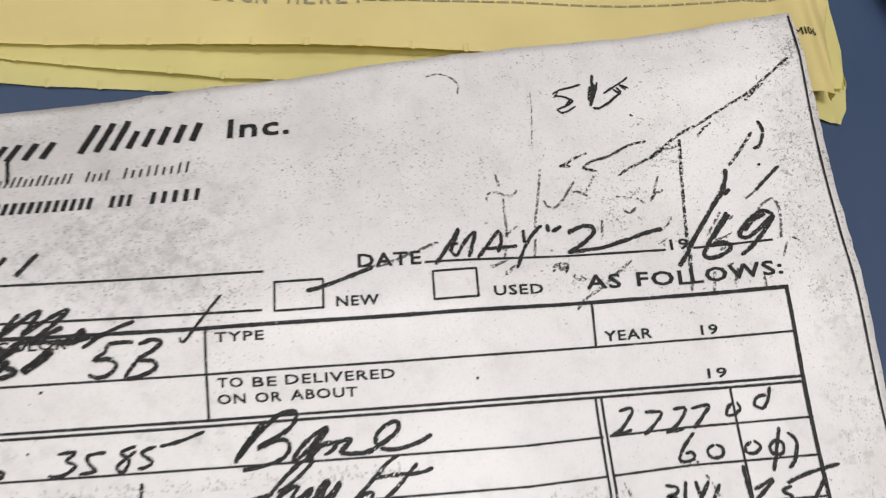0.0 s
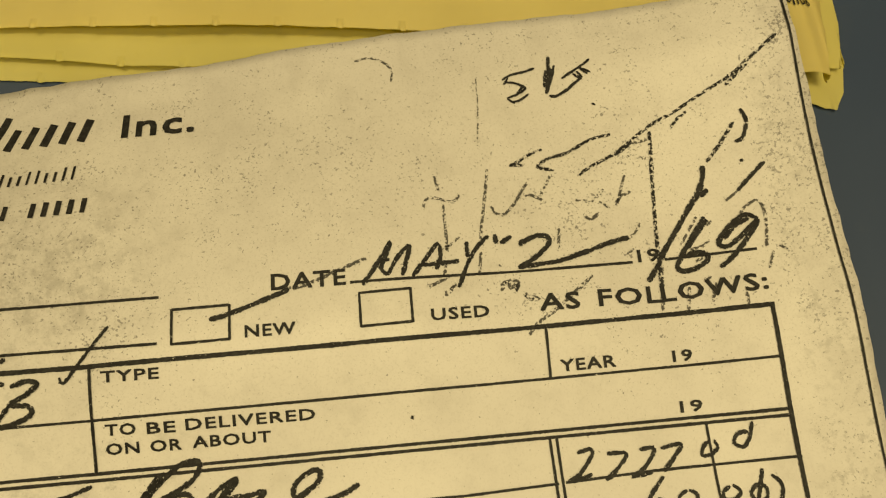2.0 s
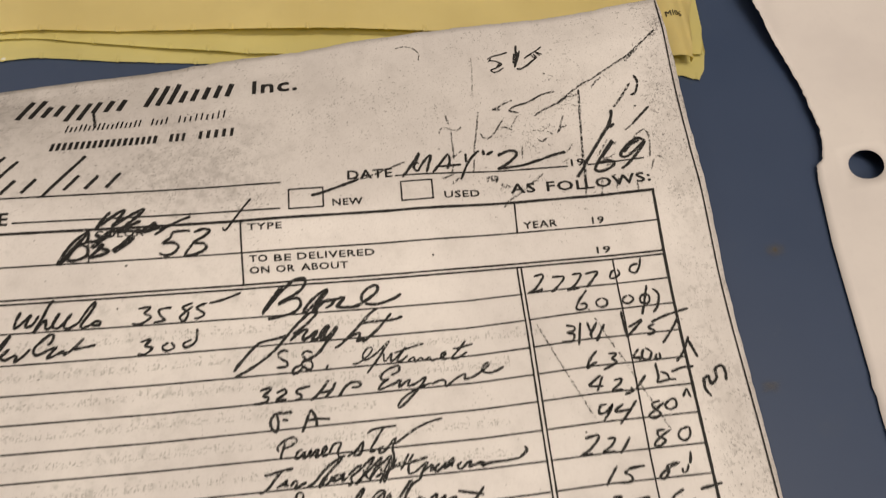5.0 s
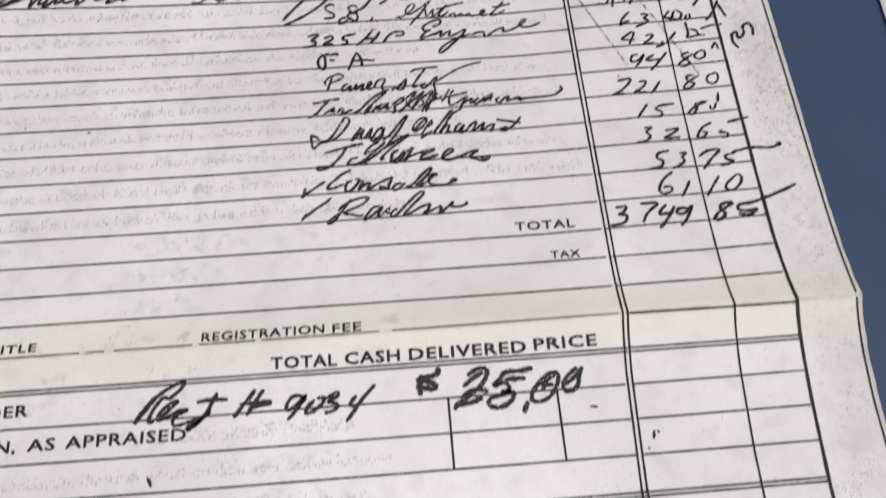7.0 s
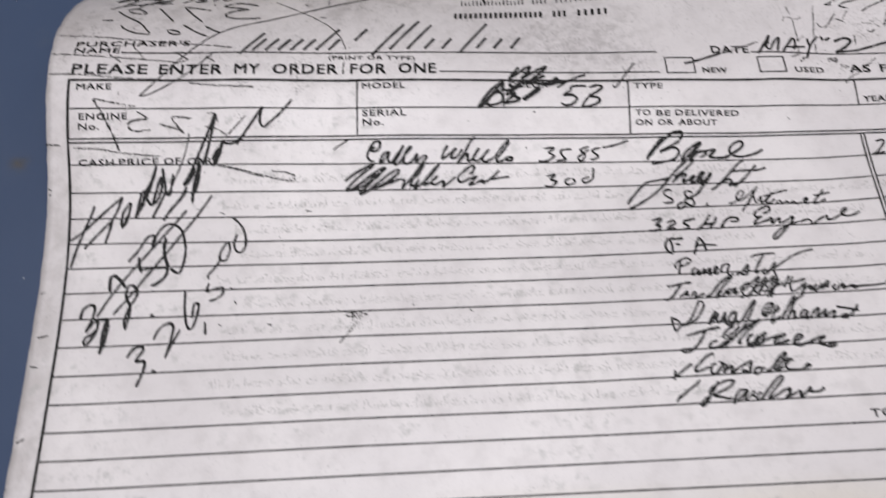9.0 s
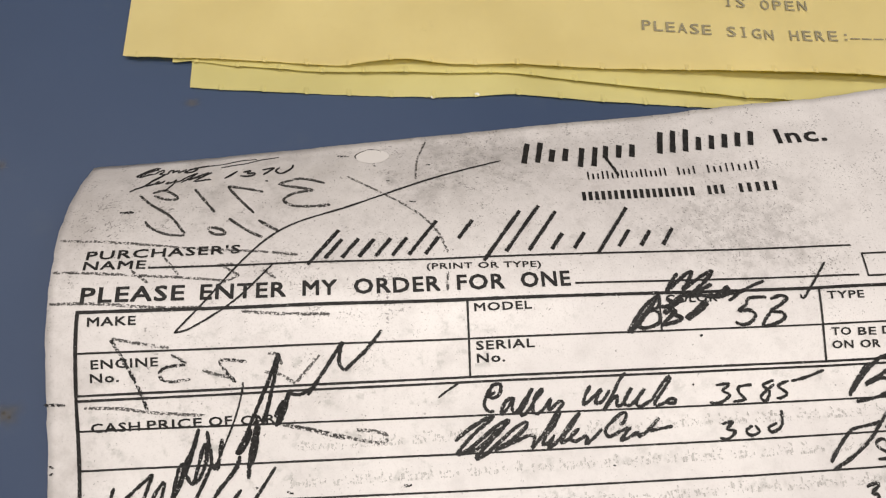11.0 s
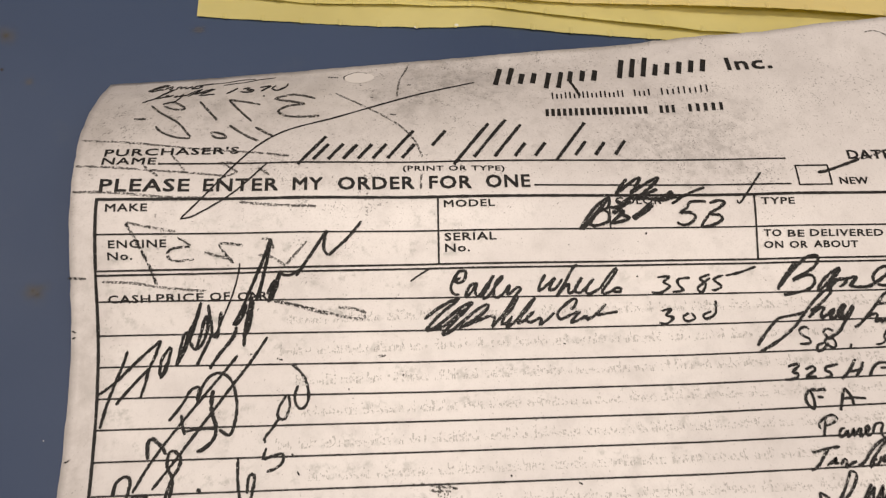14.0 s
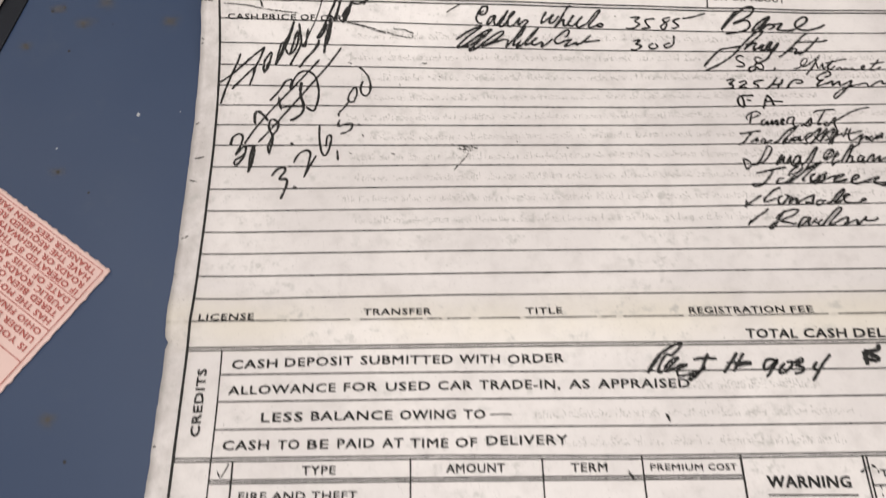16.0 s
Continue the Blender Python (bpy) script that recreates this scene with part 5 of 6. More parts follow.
pen_strokes(10, -29, 0.6, PEN, [[(19, 46), (4, 24), (2, -3), (11, 5), (16, 24), (21, 44)], [(29, 12), (35, 36), (42, 63), (50, 67), (43, 45), (32, 20)], [(29, 12), (47, 47), (62, 82), (73, 117)], [(73, 117), (61, 86), (50, 63), (61, 39), (70, 62), (77, 86), (83, 94), (82, 70), (72, 46), (61, 39)], [(64, 13), (79, 42), (90, 66), (87, 94), (85, 113)], [(90, 66), (98, 58), (103, 77), (107, 101)]])
pen_strokes(19, -23, 0.32, PEN, [[(52, 119), (49, 102), (39, 72), (27, 45), (11, 13), (4, 2)]])
pen_strokes(19, -28, 0.66, PEN, [[(108, 208), (97, 182), (80, 148), (63, 114), (51, 90), (37, 67)], [(108, 206), (98, 167), (89, 136), (79, 109)], [(71, 113), (63, 82), (57, 54), (55, 31)], [(73, 106), (67, 74), (59, 50)], [(99, 103), (105, 121), (118, 144), (124, 155)], [(103, 105), (115, 132), (120, 151)], [(97, 117), (112, 140)], [(39, 67), (51, 78), (61, 102)], [(-4, -4), (13, 20), (36, 47), (43, 65)]])
pen_strokes(31, -14, 0.62, PEN, [[(0, 10), (18, 7), (39, 17)], [(29, 5), (57, 41), (86, 80)], [(86, 80), (79, 53), (86, 39), (98, 47), (120, 65), (142, 89), (147, 95)]])
pen_strokes(0, -38, 0.58, PEN, [[(-4, 58), (22, 76), (58, 109), (70, 120), (103, 147)], [(46, 131), (39, 110), (26, 78), (14, 42), (5, 4)], [(29, 42), (52, 69), (84, 102)], [(103, 147), (92, 119), (84, 102), (77, 76), (70, 51)], [(102, 82), (108, 93), (112, 108)]])
pen_strokes(7, -48, 0.55, PEN, [[(164, 217), (150, 200), (119, 164), (83, 121), (49, 78), (21, 37), (0, -2)], [(216, 246), (186, 204), (157, 168), (125, 126), (94, 85), (64, 44), (31, 1)], [(50, 111), (70, 136), (85, 161), (100, 167)], [(100, 167), (97, 144), (106, 169), (118, 184), (135, 188), (153, 176), (163, 146), (164, 116), (157, 87), (149, 85), (136, 94)], [(71, 121), (74, 102), (79, 87)], [(77, 93), (102, 96), (131, 96)]])
pen_strokes(9, -43, 0.72, PEN, [[(103, 110), (101, 80), (109, 54), (111, 42)], [(111, 44), (108, 29), (92, 13), (80, 9)], [(0, 0), (-2, 25), (5, 33), (21, 20), (30, 7)]])
pen_strokes(4, -54, 0.58, PEN, [[(92, 123), (84, 117), (84, 96), (94, 76), (92, 52), (88, 30)], [(92, 123), (104, 112), (103, 96), (94, 80), (87, 60), (85, 44), (90, 30)], [(-2, 53), (2, 75), (15, 84), (24, 78), (22, 54), (16, 39), (12, 27)], [(12, 27), (25, 46), (35, 52), (51, 53)], [(35, 52), (33, 30), (25, 13), (16, 3), (11, 7), (14, 17), (24, 23), (33, 34)]])
pen_strokes(8, -56, 0.72, PEN, [[(11, 73), (7, 50), (6, 22), (5, 3)], [(13, 75), (13, 42), (6, 7)], [(95, 79), (99, 77), (102, 75)]])
pen_strokes(24, -53, 0.56, PEN, [[(0, 95), (2, 58), (7, 30), (14, 16), (22, 22), (29, 53), (28, 67), (20, 66), (18, 38)], [(44, 29), (47, 3)]])
pen_strokes(28, -46, 0.52, PEN, [[(48, 179), (63, 164), (74, 144), (77, 118), (68, 103), (58, 106), (53, 123), (59, 142)], [(40, 128), (26, 104), (26, 89), (37, 87), (45, 108), (42, 127)], [(26, 87), (14, 69), (4, 57), (5, 48)], [(7, 40), (1, 21)], [(4, 21), (20, 27), (35, 29), (35, 16), (23, 6), (9, 2)], [(49, 28), (53, 26)]])
pen_strokes(19, -57, 0.56, PEN, [[(-4, 37), (7, 60), (23, 69), (33, 63), (31, 39), (28, 20), (22, -1)], [(22, -1), (32, 24), (41, 43), (47, 56)]])
pen_strokes(19, -60, 0.6, PEN, [[(0, 7), (3, 5), (6, 1)]])
pen_strokes(164, -112, 0.4, PEN, [[(5, 71), (11, 71), (17, 70)], [(97, 27), (99, 21), (96, 15)], [(105, 28), (106, 23)], [(86, 4), (88, 0)]])
pen_strokes(135, -126, 0.3, PEN, [[(0, 47), (0, 40)], [(-2, 19), (-2, 11)], [(-3, 4), (-2, -3)]])

# names and the letterhead: rows of plain upright bars of their size
def bar_row(x0, y0, x1, y1, heights, width, lean, material, name):
    """A bar for each upright of a word, between its ends on the base line; heights in millimetres."""
    for k, (foot, tall) in enumerate(heights):
        t = (k + 0.5) / len(heights)
        x, y = x0 + (x1 - x0) * t, y0 + (y1 - y0) * t + foot
        ruled([(x, y), (x + lean * tall, y + tall)], width, material, name)


LOW, TALL, DOWN = (0, 3.3), (0, 5.6), (-1.8, 5.0)
bar_row(71.2, 27.0, 94.0, 27.5, (TALL, TALL, LOW, LOW, DOWN, DOWN, LOW, LOW, LOW), 0.85, 0.28, TONER, "letterhead_bar")
bar_row(97.0, 28.0, 116.4, 28.4, (TALL, TALL, TALL, LOW, LOW, LOW, LOW, LOW), 0.85, 0.28, TONER, "letterhead_bar")
for a, b, count in ((83.0, 98.2, 17), (99.8, 103.6, 4), (105.2, 115.4, 9)):
    bar_row(a, 22.2 + 0.02 * (a - 83), b, 22.2 + 0.02 * (b - 83), [(0, 1.9 if k % 4 in (0, 3) else 1.4) for k in range(count)], 0.26, 0.1, TONER, "letterhead_bar")
for a, b, count in ((81.1, 102.0, 18), (104.0, 107.6, 3), (109.6, 117.4, 5)):
    bar_row(a, 17.4 + 0.02 * (a - 81), b, 17.4 + 0.02 * (b - 81), [(0, 1.95)] * count, 0.55, 0.1, TONER, "letterhead_bar")
bar_row(33.0, 7.4, 54.6, 7.9, ((-1.0, 6.5), (0, 3.6), (0, 3.6), (0, 3.4), (0, 3.4), (0, 3.4), (0, 6.6), (0, 3.2)), 0.62, 0.75, PEN, "handwriting_bar")
bar_row(57.0, 7.6, 95.4, 8.0, ((3.0, 3.6), (-1.5, 9.6), (0, 9.0), (0, 7.6), (0, 3.0), (0, 3.0), (-1.2, 9.0), (0, 3.2), (0, 2.9), (0, 3.2)), 0.62, 0.75, PEN, "handwriting_bar")


# pale round mark where the copied original was punched
layer[0] += 1
bm = bmesh.new()
bm.faces.new([bm.verts.new((x * MM, y * MM, ink_z(x, y))) for x, y in ((44.7 + 3.1 * math.cos(0.262 * k), 31.0 + 2.0 * math.sin(0.262 * k)) for k in range(24))])
part("punch_mark", bm, PUNCH_WHITE, form, "pale round mark of a punched hole")


# print of the other side, faintly seen through the sheet
def show_through(y, x0, x1, seed):
    rng = random.Random(seed)
    layer[0] += 1
    bm = bmesh.new()
    x = x0
    while x < x1:
        for _ in range(rng.randint(4, 18)):
            w, tall = rng.uniform(0.22, 0.6), rng.choice((0.9, 1.2, 1.3, 1.9))
            corners = ((x, y), (x + w, y), (x + w, y + tall), (x, y + tall))
            bm.faces.new([bm.verts.new((a * MM, b * MM, ink_z(a, b))) for a, b in corners])
            x += w + 0.15
        x += rng.uniform(0.6, 1.0)
    part("show_through_text", bm, FAINT_TONER, form, "faint grey print seen through the sheet")


for k in range(10):
    show_through(-21.4 - 5.25 * k, 32 + 8 * noise.noise((k * 0.7, 1, 1)), 164 if k % 3 else 140, 300 + k)
for k in range(3):
    show_through(-105.6 - 5.4 * k, 70 + 30 * (k == 0), 128, 320 + k)


# ---- the yellow slips ----
# lower edges (x, y) and how high each edge stands off the bench (x, z), in millimetres
A_EDGE = ((-4, 57.0), (7, 55.9), (16, 55.0), (24, 53.9), (32, 52.9), (40, 51.9), (48, 52.2), (53, 52.1), (58, 51.5), (66, 50.8), (75, 50.3), (86, 48.9), (100, 47.4), (110, 46.4), (122, 45.0), (134, 44.1), (152, 41.9), (190, 36.0), (206, 31.4), (212, 29.7), (216, 29.4), (224, 29.4))
A_LIFT = ((-4, 1.6), (36, 1.9), (50, 3.4), (62, 2.4), (90, 2.8), (128, 4.4), (165, 4.6), (206, 3.8), (216, 3.4))
A_EAST = ((24, 214.0), (30.3, 214.1), (34.3, 215.1), (37.4, 215.7), (42.7, 216.7), (45.6, 217.6), (47, 218.4), (53, 219.5), (60, 221), (150, 224))
B_EDGE = ((5.6, 55.4), (9, 55.6), (17.5, 53.9), (28, 52.3), (38, 51.1), (49, 50.6), (59, 49.9), (70, 49.5), (74, 49.0), (80, 47.7), (90, 45.7), (100, 43.9), (110, 42.3), (120, 40.6), (128, 39.9), (171, 34.6), (208, 32.0), (218, 31.7), (224, 31.7))
B_LIFT = ((5, 0.8), (50, 1.4), (126, 1.8), (171, 1.9), (218, 1.5))
B_EAST = ((24, 217.0), (31.7, 217.2), (36, 218.4), (39.7, 219.1), (43.6, 219.2), (47.1, 219.2), (53, 219.6), (60, 221), (150, 224))
C_EDGE = ((9.4, 49.4), (22.6, 47.9), (40.1, 46.2), (57.7, 44.7), (64, 44.6), (73.4, 44.7), (89.8, 42.1), (110, 39.8), (161.5, 32.2), (207, 27.9), (212.6, 27.0), (214.3, 26.2), (215.8, 26.1), (217.4, 28.4), (218.3, 32.2), (224, 33))
C_LIFT = ((9, 0.35), (80, 0.5), (218, 0.6))
C_EAST = ((24, 214.2), (26.1, 215.9), (28.4, 217.5), (32.2, 218.4), (40, 218.9), (60, 221), (150, 224))
CRUMPLE = ((203, 0), (208, -0.7), (212.2, 1.2), (214.6, 0.3), (217, -1.0), (220, -1.3))


def slip_height(x, y, low, lift, seed, folds):
    """Loose waves that stand highest along the torn edge and settle behind it."""
    near = math.exp(-(y - low) / 16)
    wave = noise.noise((x * 0.033, seed * 3.7 + y * 0.012, 0)) + 0.4 * noise.noise((x * 0.09, seed + y * 0.05, 5))
    z = eased(lift, x) * (0.75 + 0.25 * near) + 0.35 * wave + 0.22 * near * noise.noise((x * 0.2, seed, 4))
    return z + folds * eased(CRUMPLE, x) * math.exp(-max(0, y - 62) / 20)


def slip(label, edge, lift, east, first_tab, seed, material, folds, top=150):
    """A thin slip with a perforated lower edge, torn to small tabs, lying in loose waves."""
    thing = tagged(new("yellow_slip"), label, "paper", "yellow slips")
    bm = bmesh.new()
    x0, x1 = edge[0][0], edge[-1][0]
    cols = round((x1 - x0) / 0.14)
    levels = (0, 0.004, 0.008, 0.014, 0.03, 0.06, 0.1, 0.15, 0.2, 0.27, 0.35, 0.45, 0.6, 0.8, 1)
    grid = []
    for v in levels:
        line = []
        for i in range(cols + 1):
            x = x0 + (x1 - x0) * i / cols
            count, nib = divmod(x - first_tab + 4.17, 8.34)
            nib -= 4.17
            size = 0.7 + 0.6 * noise.noise((count * 1.7, seed, 8))
            tab = size * math.exp(-(nib / 0.42) ** 4)
            low = straight(edge, x) + 0.07 * noise.noise((x * 0.8, seed, 0)) + 0.05 * noise.noise((x * 4, seed, 0))
            y = low + v * (top - low) - 0.42 * tab * math.exp(-(v * 110) / 0.9)
            z = slip_height(x, y, low, lift, seed, folds) + 0.38 * tab * math.exp(-((v * 110 - 0.3) / 0.7) ** 2)
            z = max(0.14, z)
            x = min(x, straight(east, y) + 0.0005 * (i - cols))
            line.append(bm.verts.new((x * MM, y * MM, z * MM)))
        grid.append(line)
    bm.verts.index_update()
    for a, b in zip(grid, grid[1:]):
        for i in range(cols):
            bm.faces.new((a[i], a[i + 1], b[i + 1], b[i]))
    edge_strip = bm.copy()
    rim = 4 * (cols + 1)
    for half, keep_low in ((bm, False), (edge_strip, True)):
        half.verts.ensure_lookup_table()
        gone = [f for f in half.faces if all(v.index < rim for v in f.verts) != keep_low]
        bmesh.ops.delete(half, geom=gone, context="FACES")
    for piece in (part("paper", bm, material, thing), part("perforated_edge", edge_strip, material, thing, "torn perforated edge")):
        thicken(piece, 0.00008).modifiers["thickness"].use_rim = False
    return thing


# the two lower slips wear the darker, shaded copy of the yellow
low_slip = slip("pale yellow perforated slip lowest in the loose pile on the bench", C_EDGE, C_LIFT, C_EAST, 15.4, 1.3, YELLOW_SHADED, 0.1)
slip("pale yellow perforated slip in the middle of the loose pile", B_EDGE, B_LIFT, B_EAST, 26.9, 2.9, YELLOW_SHADED, 0.2)
top_slip = slip("yellow perforated carbon slip with a printed signature line", A_EDGE, A_LIFT, A_EAST, 7.3, 4.2, YELLOW, 0.9)


def slip_top(x, y):
    return slip_height(x, y, straight(A_EDGE, x), A_LIFT, 4.2, 0.9)


def slip_text(body, x, y, width, height, turn, material, bold=0.05):
    bm = lettering(body, width, height, bold)
    c, s = math.cos(radians(turn)), math.sin(radians(turn))
    for v in bm.verts:
        a, b = x + v.co.x * c - v.co.y * s, y + v.co.x * s + v.co.y * c
        v.co = (a * MM, b * MM, (slip_top(a, b) + 0.2 + v.co.z) * MM)
    part("printed_text", bm, material, top_slip)


# two torn nibs that hang from the lowest slip and catch the light
for a, b in ((56.9, 44.8), (65.6, 45.0)):
    bm = bmesh.new()
    bmesh.ops.create_icosphere(bm, subdivisions=2, radius=0.42 * MM)
    for v in bm.verts:
        v.co = (a * MM + v.co.x * 1.25, b * MM + v.co.y * (0.9 + 0.3 * noise.noise(v.co * 3000)), 0.55 * MM + v.co.z * 0.45)
    part("torn_nib", bm, NIB, low_slip, "pale torn nib of the perforation")
# typed line: where every third or so character begins on its slanting base line
TYPED_X = ((0, 100.3), (6, 114.5), (10, 124.3), (12, 129.4), (16, 139.9))
TYPED_Y = ((0, 57.3), (6, 54.5), (10, 52.7), (12, 52.2), (16, 51.6))
for first, line, down in ((0, "PLEASE SIGN HERE:", 0.0), (7, "IS OPEN", 7.9)):
    for k, letter in enumerate(line):
        if letter != " ":
            a = straight(TYPED_X, first + k)
            wide = {"I": 0.3, ":": 0.45}.get(letter, 1.75)
            slip_text(letter, a + 0.16 * down + (1.75 - wide) / 2, straight(TYPED_Y, first + k) + down, wide, 2.7, -8, GREY_INK, 0.03)
            if letter == "I":
                for up in (0, 2.5):
                    slip_text("I", a + 0.16 * down + 0.30 + 0.14 * up, straight(TYPED_Y, first + k) + down + up, 1.05, 0.26, -8, GREY_INK, 0.0)
slip_text("MI06", 210.4, 40.4, 3.6, 1.45, 0, TONER, 0.02)
DASHES = ((141.7, 51.9), (148.9, 51.4), (160.6, 50.2), (174.2, 48.6), (183.3, 47.8), (188, 47.7), (196.4, 47.9), (212, 48.2))
for k in range(-3, 26):
    x = 148.9 + 2.38 * k
    y, y2 = straight(DASHES, x), straight(DASHES, x + 2.0)
    bm = bmesh.new()
    bm.faces.new([bm.verts.new((a * MM, b * MM, (slip_top(a, b) + 0.2) * MM)) for a, b in ((x, y), (x + 2.0, y2), (x + 2.0, y2 + 0.32), (x, y + 0.32))])
    part("printed_dash", bm, GREY_INK, top_slip)

# ---- the punched white sheet ----
punched = tagged(new("punched_sheet"), "white sheet with a punched hole and a torn edge", "paper")
TORN = ((-90, 231.2), (-63, 232.0), (-33, 232.8), (-14, 233.2), (0, 234.2), (2.5, 234.6), (4.5, 236.2), (10, 237.2), (20, 236.2), (27, 234.6), (34, 232.2), (45, 229), (60, 226))
HOLE_X, HOLE_Y, HOLE_R = 243.4, 1.2, 3.2


def white_height(x, y):
    return 0.25 + 3.6 * math.exp(-((x - 247) / 9.5) ** 2 - ((y + 2) / 40) ** 2) + 0.10 * max(0, y + 1) * math.exp(-max(0, x - 231) / 5.5) + 0.25 * (noise.noise((x * 0.03, y * 0.03, 6)) + 1)


def punched_mesh():
    bm = bmesh.new()
    ys = [-90 + 2 * k for k in range(43)] + [HOLE_Y - 5 + 0.5 * k for k in range(21)] + [8.2 + 0.8 * k for k in range(64)]
    grid = []
    for y in ys:
        left = straight(TORN, y) + (0.45 * noise.noise((y * 0.9, 11, 0)) + 0.25 * noise.noise((y * 3, 12, 0)) if y > 1.5 else 0.08 * noise.noise((y * 0.5, 13, 0)) + (0.5 * noise.noise((y * 0.7, 14, 0)) if y < -40 else 0))
        xs = [left, left + 0.33 * (HOLE_X - 5 - left), left + 0.7 * (HOLE_X - 5 - left)] + [HOLE_X - 5 + 0.5 * k for k in range(21)] + [252 + 6 * k for k in range(16)]
        grid.append([bm.verts.new((x, y, 0)) for x in xs])
    for a, b in zip(grid, grid[1:]):
        for i in range(len(a) - 1):
            mid = (a[i].co + b[i + 1].co) / 2
            if abs(mid.x - HOLE_X) < 5.01 and abs(mid.y - HOLE_Y) < 5.01:
                continue
            bm.faces.new((a[i], a[i + 1], b[i + 1], b[i]))
    rim = [v for v in bm.verts if max(abs(v.co.x - HOLE_X), abs(v.co.y - HOLE_Y)) < 5.02 and max(abs(v.co.x - HOLE_X), abs(v.co.y - HOLE_Y)) > 4.98]
    rim.sort(key=lambda v: math.atan2(v.co.y - HOLE_Y, v.co.x - HOLE_X))
    ring = []
    for v in rim:
        d = math.hypot(v.co.x - HOLE_X, v.co.y - HOLE_Y)
        ring.append(bm.verts.new((HOLE_X + (v.co.x - HOLE_X) / d * HOLE_R, HOLE_Y + (v.co.y - HOLE_Y) / d * HOLE_R, 0)))
    for k in range(len(rim)):
        m = (k + 1) % len(rim)
        bm.faces.new((ring[k], rim[k], rim[m], ring[m]))
    bmesh.ops.delete(bm, geom=[v for v in bm.verts if not v.link_faces], context="VERTS")
    for v in bm.verts:
        v.co = (v.co.x * MM, v.co.y * MM, white_height(v.co.x, v.co.y) * MM)
    bmesh.ops.recalc_face_normals(bm, faces=list(bm.faces))
    return bm


thicken(part("paper", punched_mesh(), PALE_PAPER, punched), 0.0001)

# ---- the pink card ----
card = tagged(new("printed_card"), "pink perforated card printed with red questions", "card")
CARD = Matrix(((-0.812, -0.566, 0, -0.0187), (0.583, -0.826, 0, -0.0790), (0, 0, 1, 0.0004), (0, 0, 0, 1)))


def card_sheet():
    bm = bmesh.new()
    cols, rows = 320, 120
    grid = []
    for j in range(rows + 1):
        line = []
        for i in range(cols + 1):
            x, y = 80 * i / cols, 60 * j / rows
            if j == 0:
                y += 0.22 * noise.noise((x * 1.1, 21, 0)) - 0.25 * math.exp(-(((x + 1) % 3.2 - 1.6) / 0.4) ** 2)
            if i == 0:
                x += 0.25 * noise.noise((y * 0.9, 22, 0)) - 0.2 * math.exp(-((y % 5.1 - 2.5) / 0.5) ** 2)
            line.append(bm.verts.new(CARD @ Vector((x * MM, y * MM, 0.15 * MM * (1 + noise.noise((x * 0.08, y * 0.08, 3)))))))
        grid.append(line)
    for a, b in zip(grid, grid[1:]):
        for i in range(cols):
            bm.faces.new((a[i], a[i + 1], b[i + 1], b[i]))
    return bm


thicken(part("paper", card_sheet(), PINK, card), 0.0003)


def card_line(x0, y0, x1, y1, width):
    bm = bmesh.new()
    d = math.hypot(x1 - x0, y1 - y0)
    nx, ny = -(y1 - y0) / d * width / 2, (x1 - x0) / d * width / 2
    bm.faces.new([bm.verts.new(CARD @ Vector((a * MM, b * MM, 0.42 * MM))) for a, b in ((x0 - nx, y0 - ny), (x1 - nx, y1 - ny), (x1 + nx, y1 + ny), (x0 + nx, y0 + ny))])
    part("printed_rule", bm, RED_INK, card)


card_line(1.0, 0.9, 79, 0.9, 0.16)
card_line(1.0, 0.9, 1.0, 59, 0.2)
for y in (8.6, 16.6, 24.4):
    card_line(1.0, y, 79, y, 0.2)

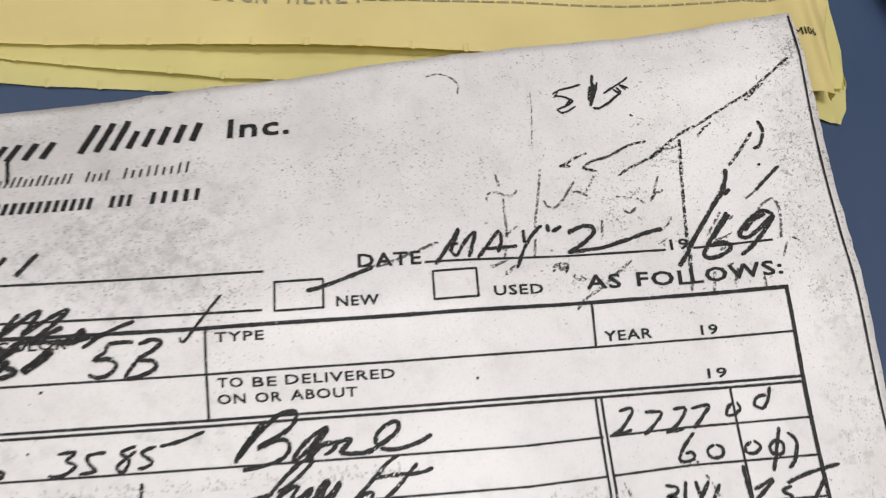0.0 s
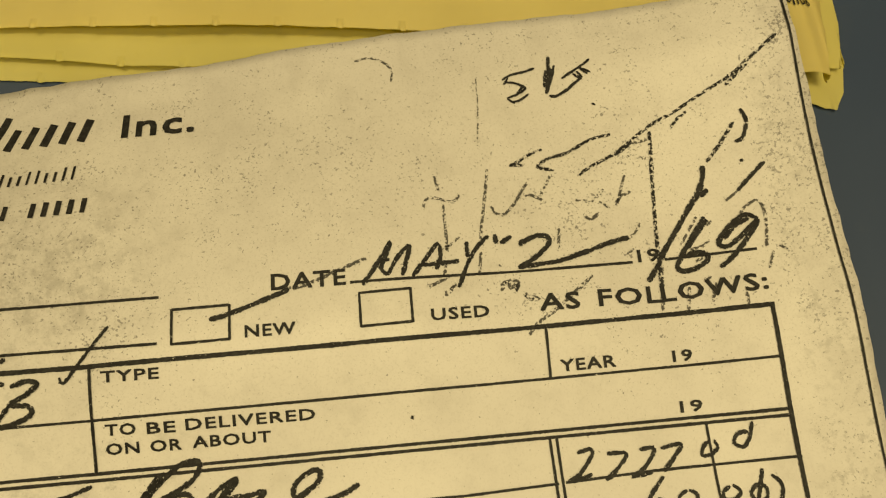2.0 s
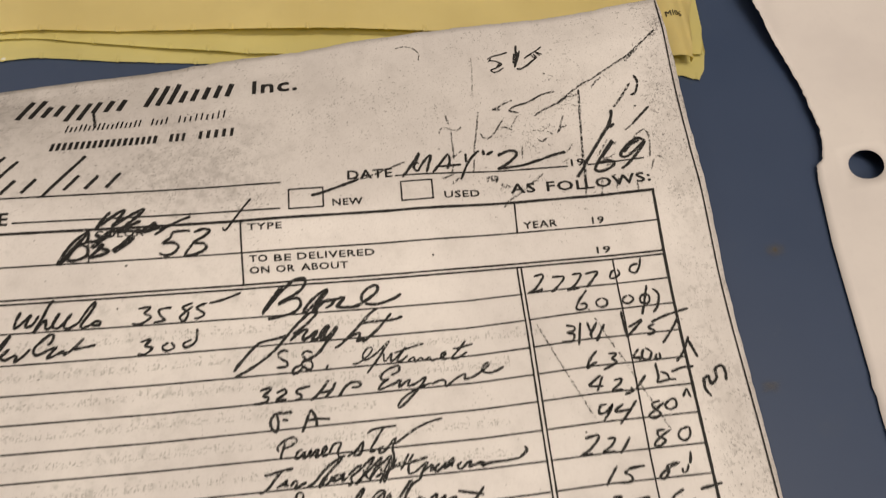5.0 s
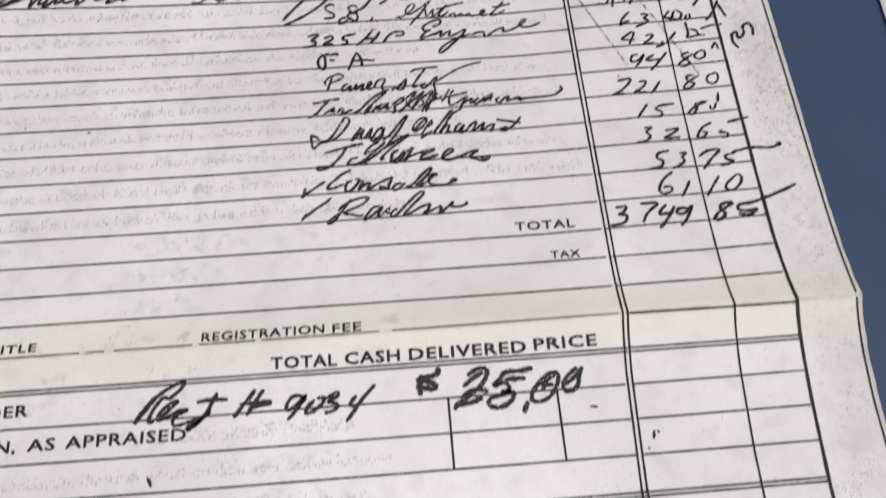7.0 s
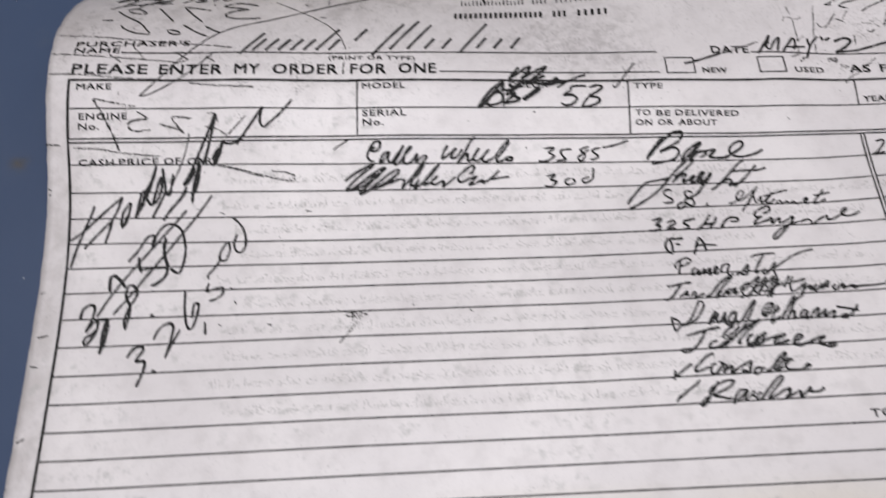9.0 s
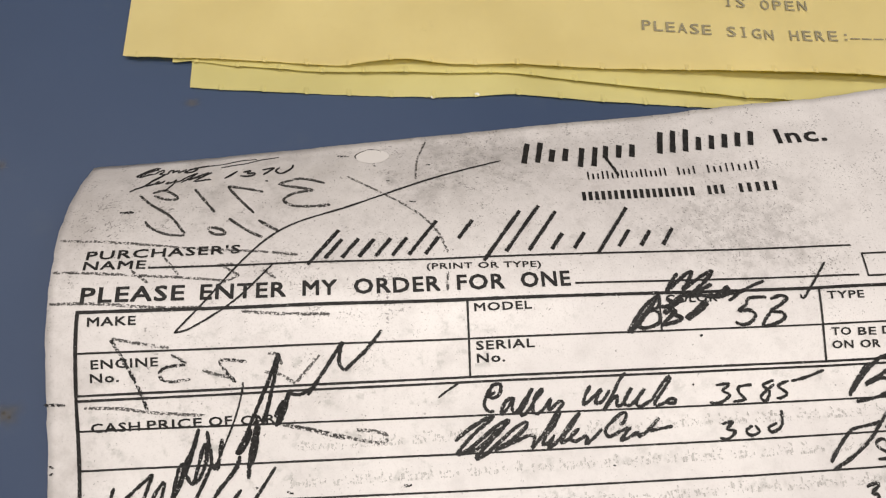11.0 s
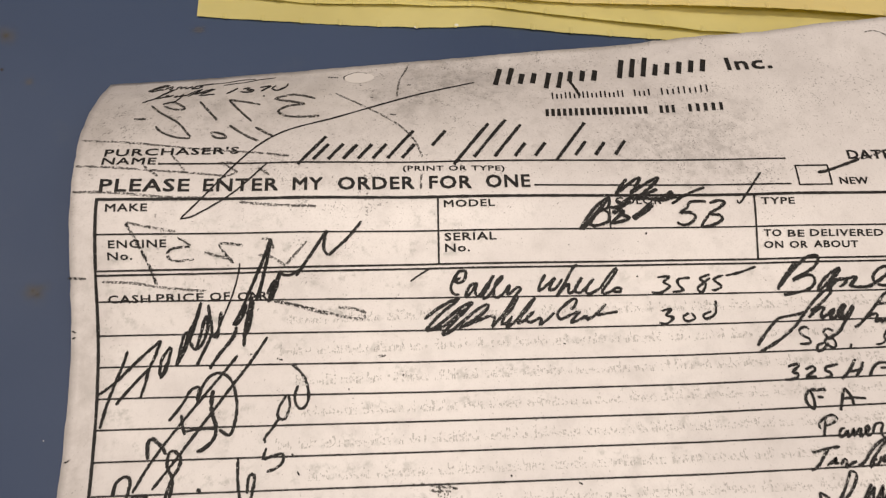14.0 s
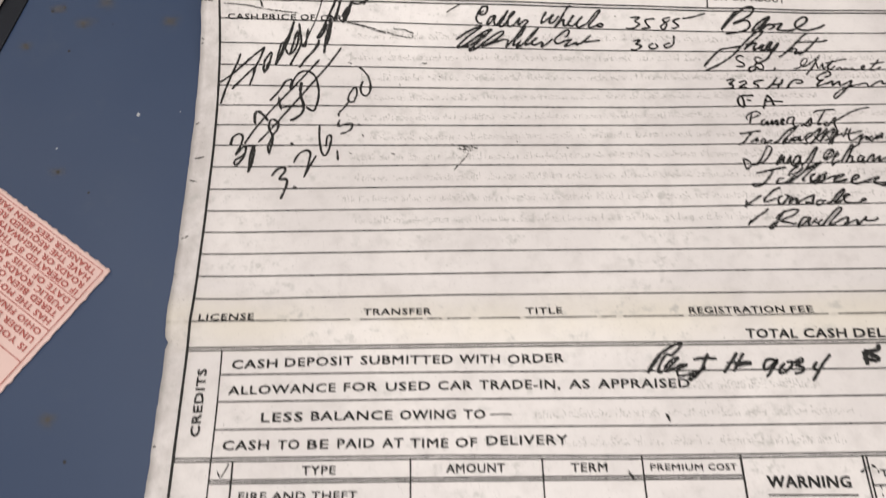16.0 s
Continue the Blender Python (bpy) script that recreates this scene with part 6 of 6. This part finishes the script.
for body, y, width in (("TRANSFER FEES BEEN PAID?", 1.5, 32.0), ("HAVE THE REQUIRED REGIS-", 3.3, 32.5), ("ROADS OR HIGHWAYS PRI", 5.1, 30.0), ("IF OPERATED BY THE O", 6.9, 27.5),
                       ("DATE OF THIS APPLIC", 9.2, 26.0), ("PUBLIC ROADS OR", 11.0, 22.0), ("TERED BEEN OPE", 12.8, 20.0), ("HAS THE MOTO", 14.7, 18.0),
                       ("OHIO FINA", 17.3, 13.0), ("UNDER S", 19.3, 10.5), ("IS YOU", 21.4, 8.5)):
    bm = lettering(body, width, 1.32, 0.07)
    for v in bm.verts:
        v.co = CARD @ Vector(((2.2 + v.co.x) * MM, (y + v.co.y) * MM, 0.42 * MM + v.co.z * MM))
    part("printed_text", bm, RED_INK, card)


# ---- a dark sheet in place of a dark gap, a loose card on it, at the bench's far side ----
folder = tagged(new("dark_gap_sheet"), "dark navy sheet standing in for the dark gap beside the card", "folder")
loose = tagged(new("loose_card"), "grey-brown loose card with a soft lifted edge on a dark stand-in sheet", "card")


def flat_leaf(edge_at, height, wide):
    """A leaf whose long side follows edge_at(y); height(gap, y) is its rise behind that side."""
    bm = bmesh.new()
    grid = []
    for j in range(45):
        y = -75 + 2.5 * j
        line = []
        for i in range(25):
            gap = wide * (i / 24) ** 1.8
            line.append(bm.verts.new(((edge_at(y) - gap) * MM, y * MM, height(gap, y) * MM)))
        grid.append(line)
    for a, b in zip(grid, grid[1:]):
        for i in range(24):
            bm.faces.new((a[i + 1], a[i], b[i], b[i + 1]))
    return bm


gap_sheet = flat_leaf(lambda y: -50.7 + 0.158 * y - 0.012 * max(0, 12 - y) ** 1.4 + 0.05 * noise.noise((y * 0.2, 33, 0)), lambda gap, y: 0.55 + 0.1 * noise.noise((gap * 0.05, y * 0.05, 34)), 110)
thicken(part("gap_sheet", gap_sheet, NAVY, folder), 0.0005)
sheet = flat_leaf(lambda y: -55.4 + 0.187 * y - 0.02 * max(0, 12 - y) ** 1.3 + 0.12 * noise.noise((y * 0.3, 31, 0)), lambda gap, y: 1.5 + 1.6 * (1 - math.exp(-gap / 3.5)) + 0.3 * noise.noise((gap * 0.04, y * 0.03, 32)), 95)
thicken(part("paper", sheet, GREY_CARD, loose), 0.0003)
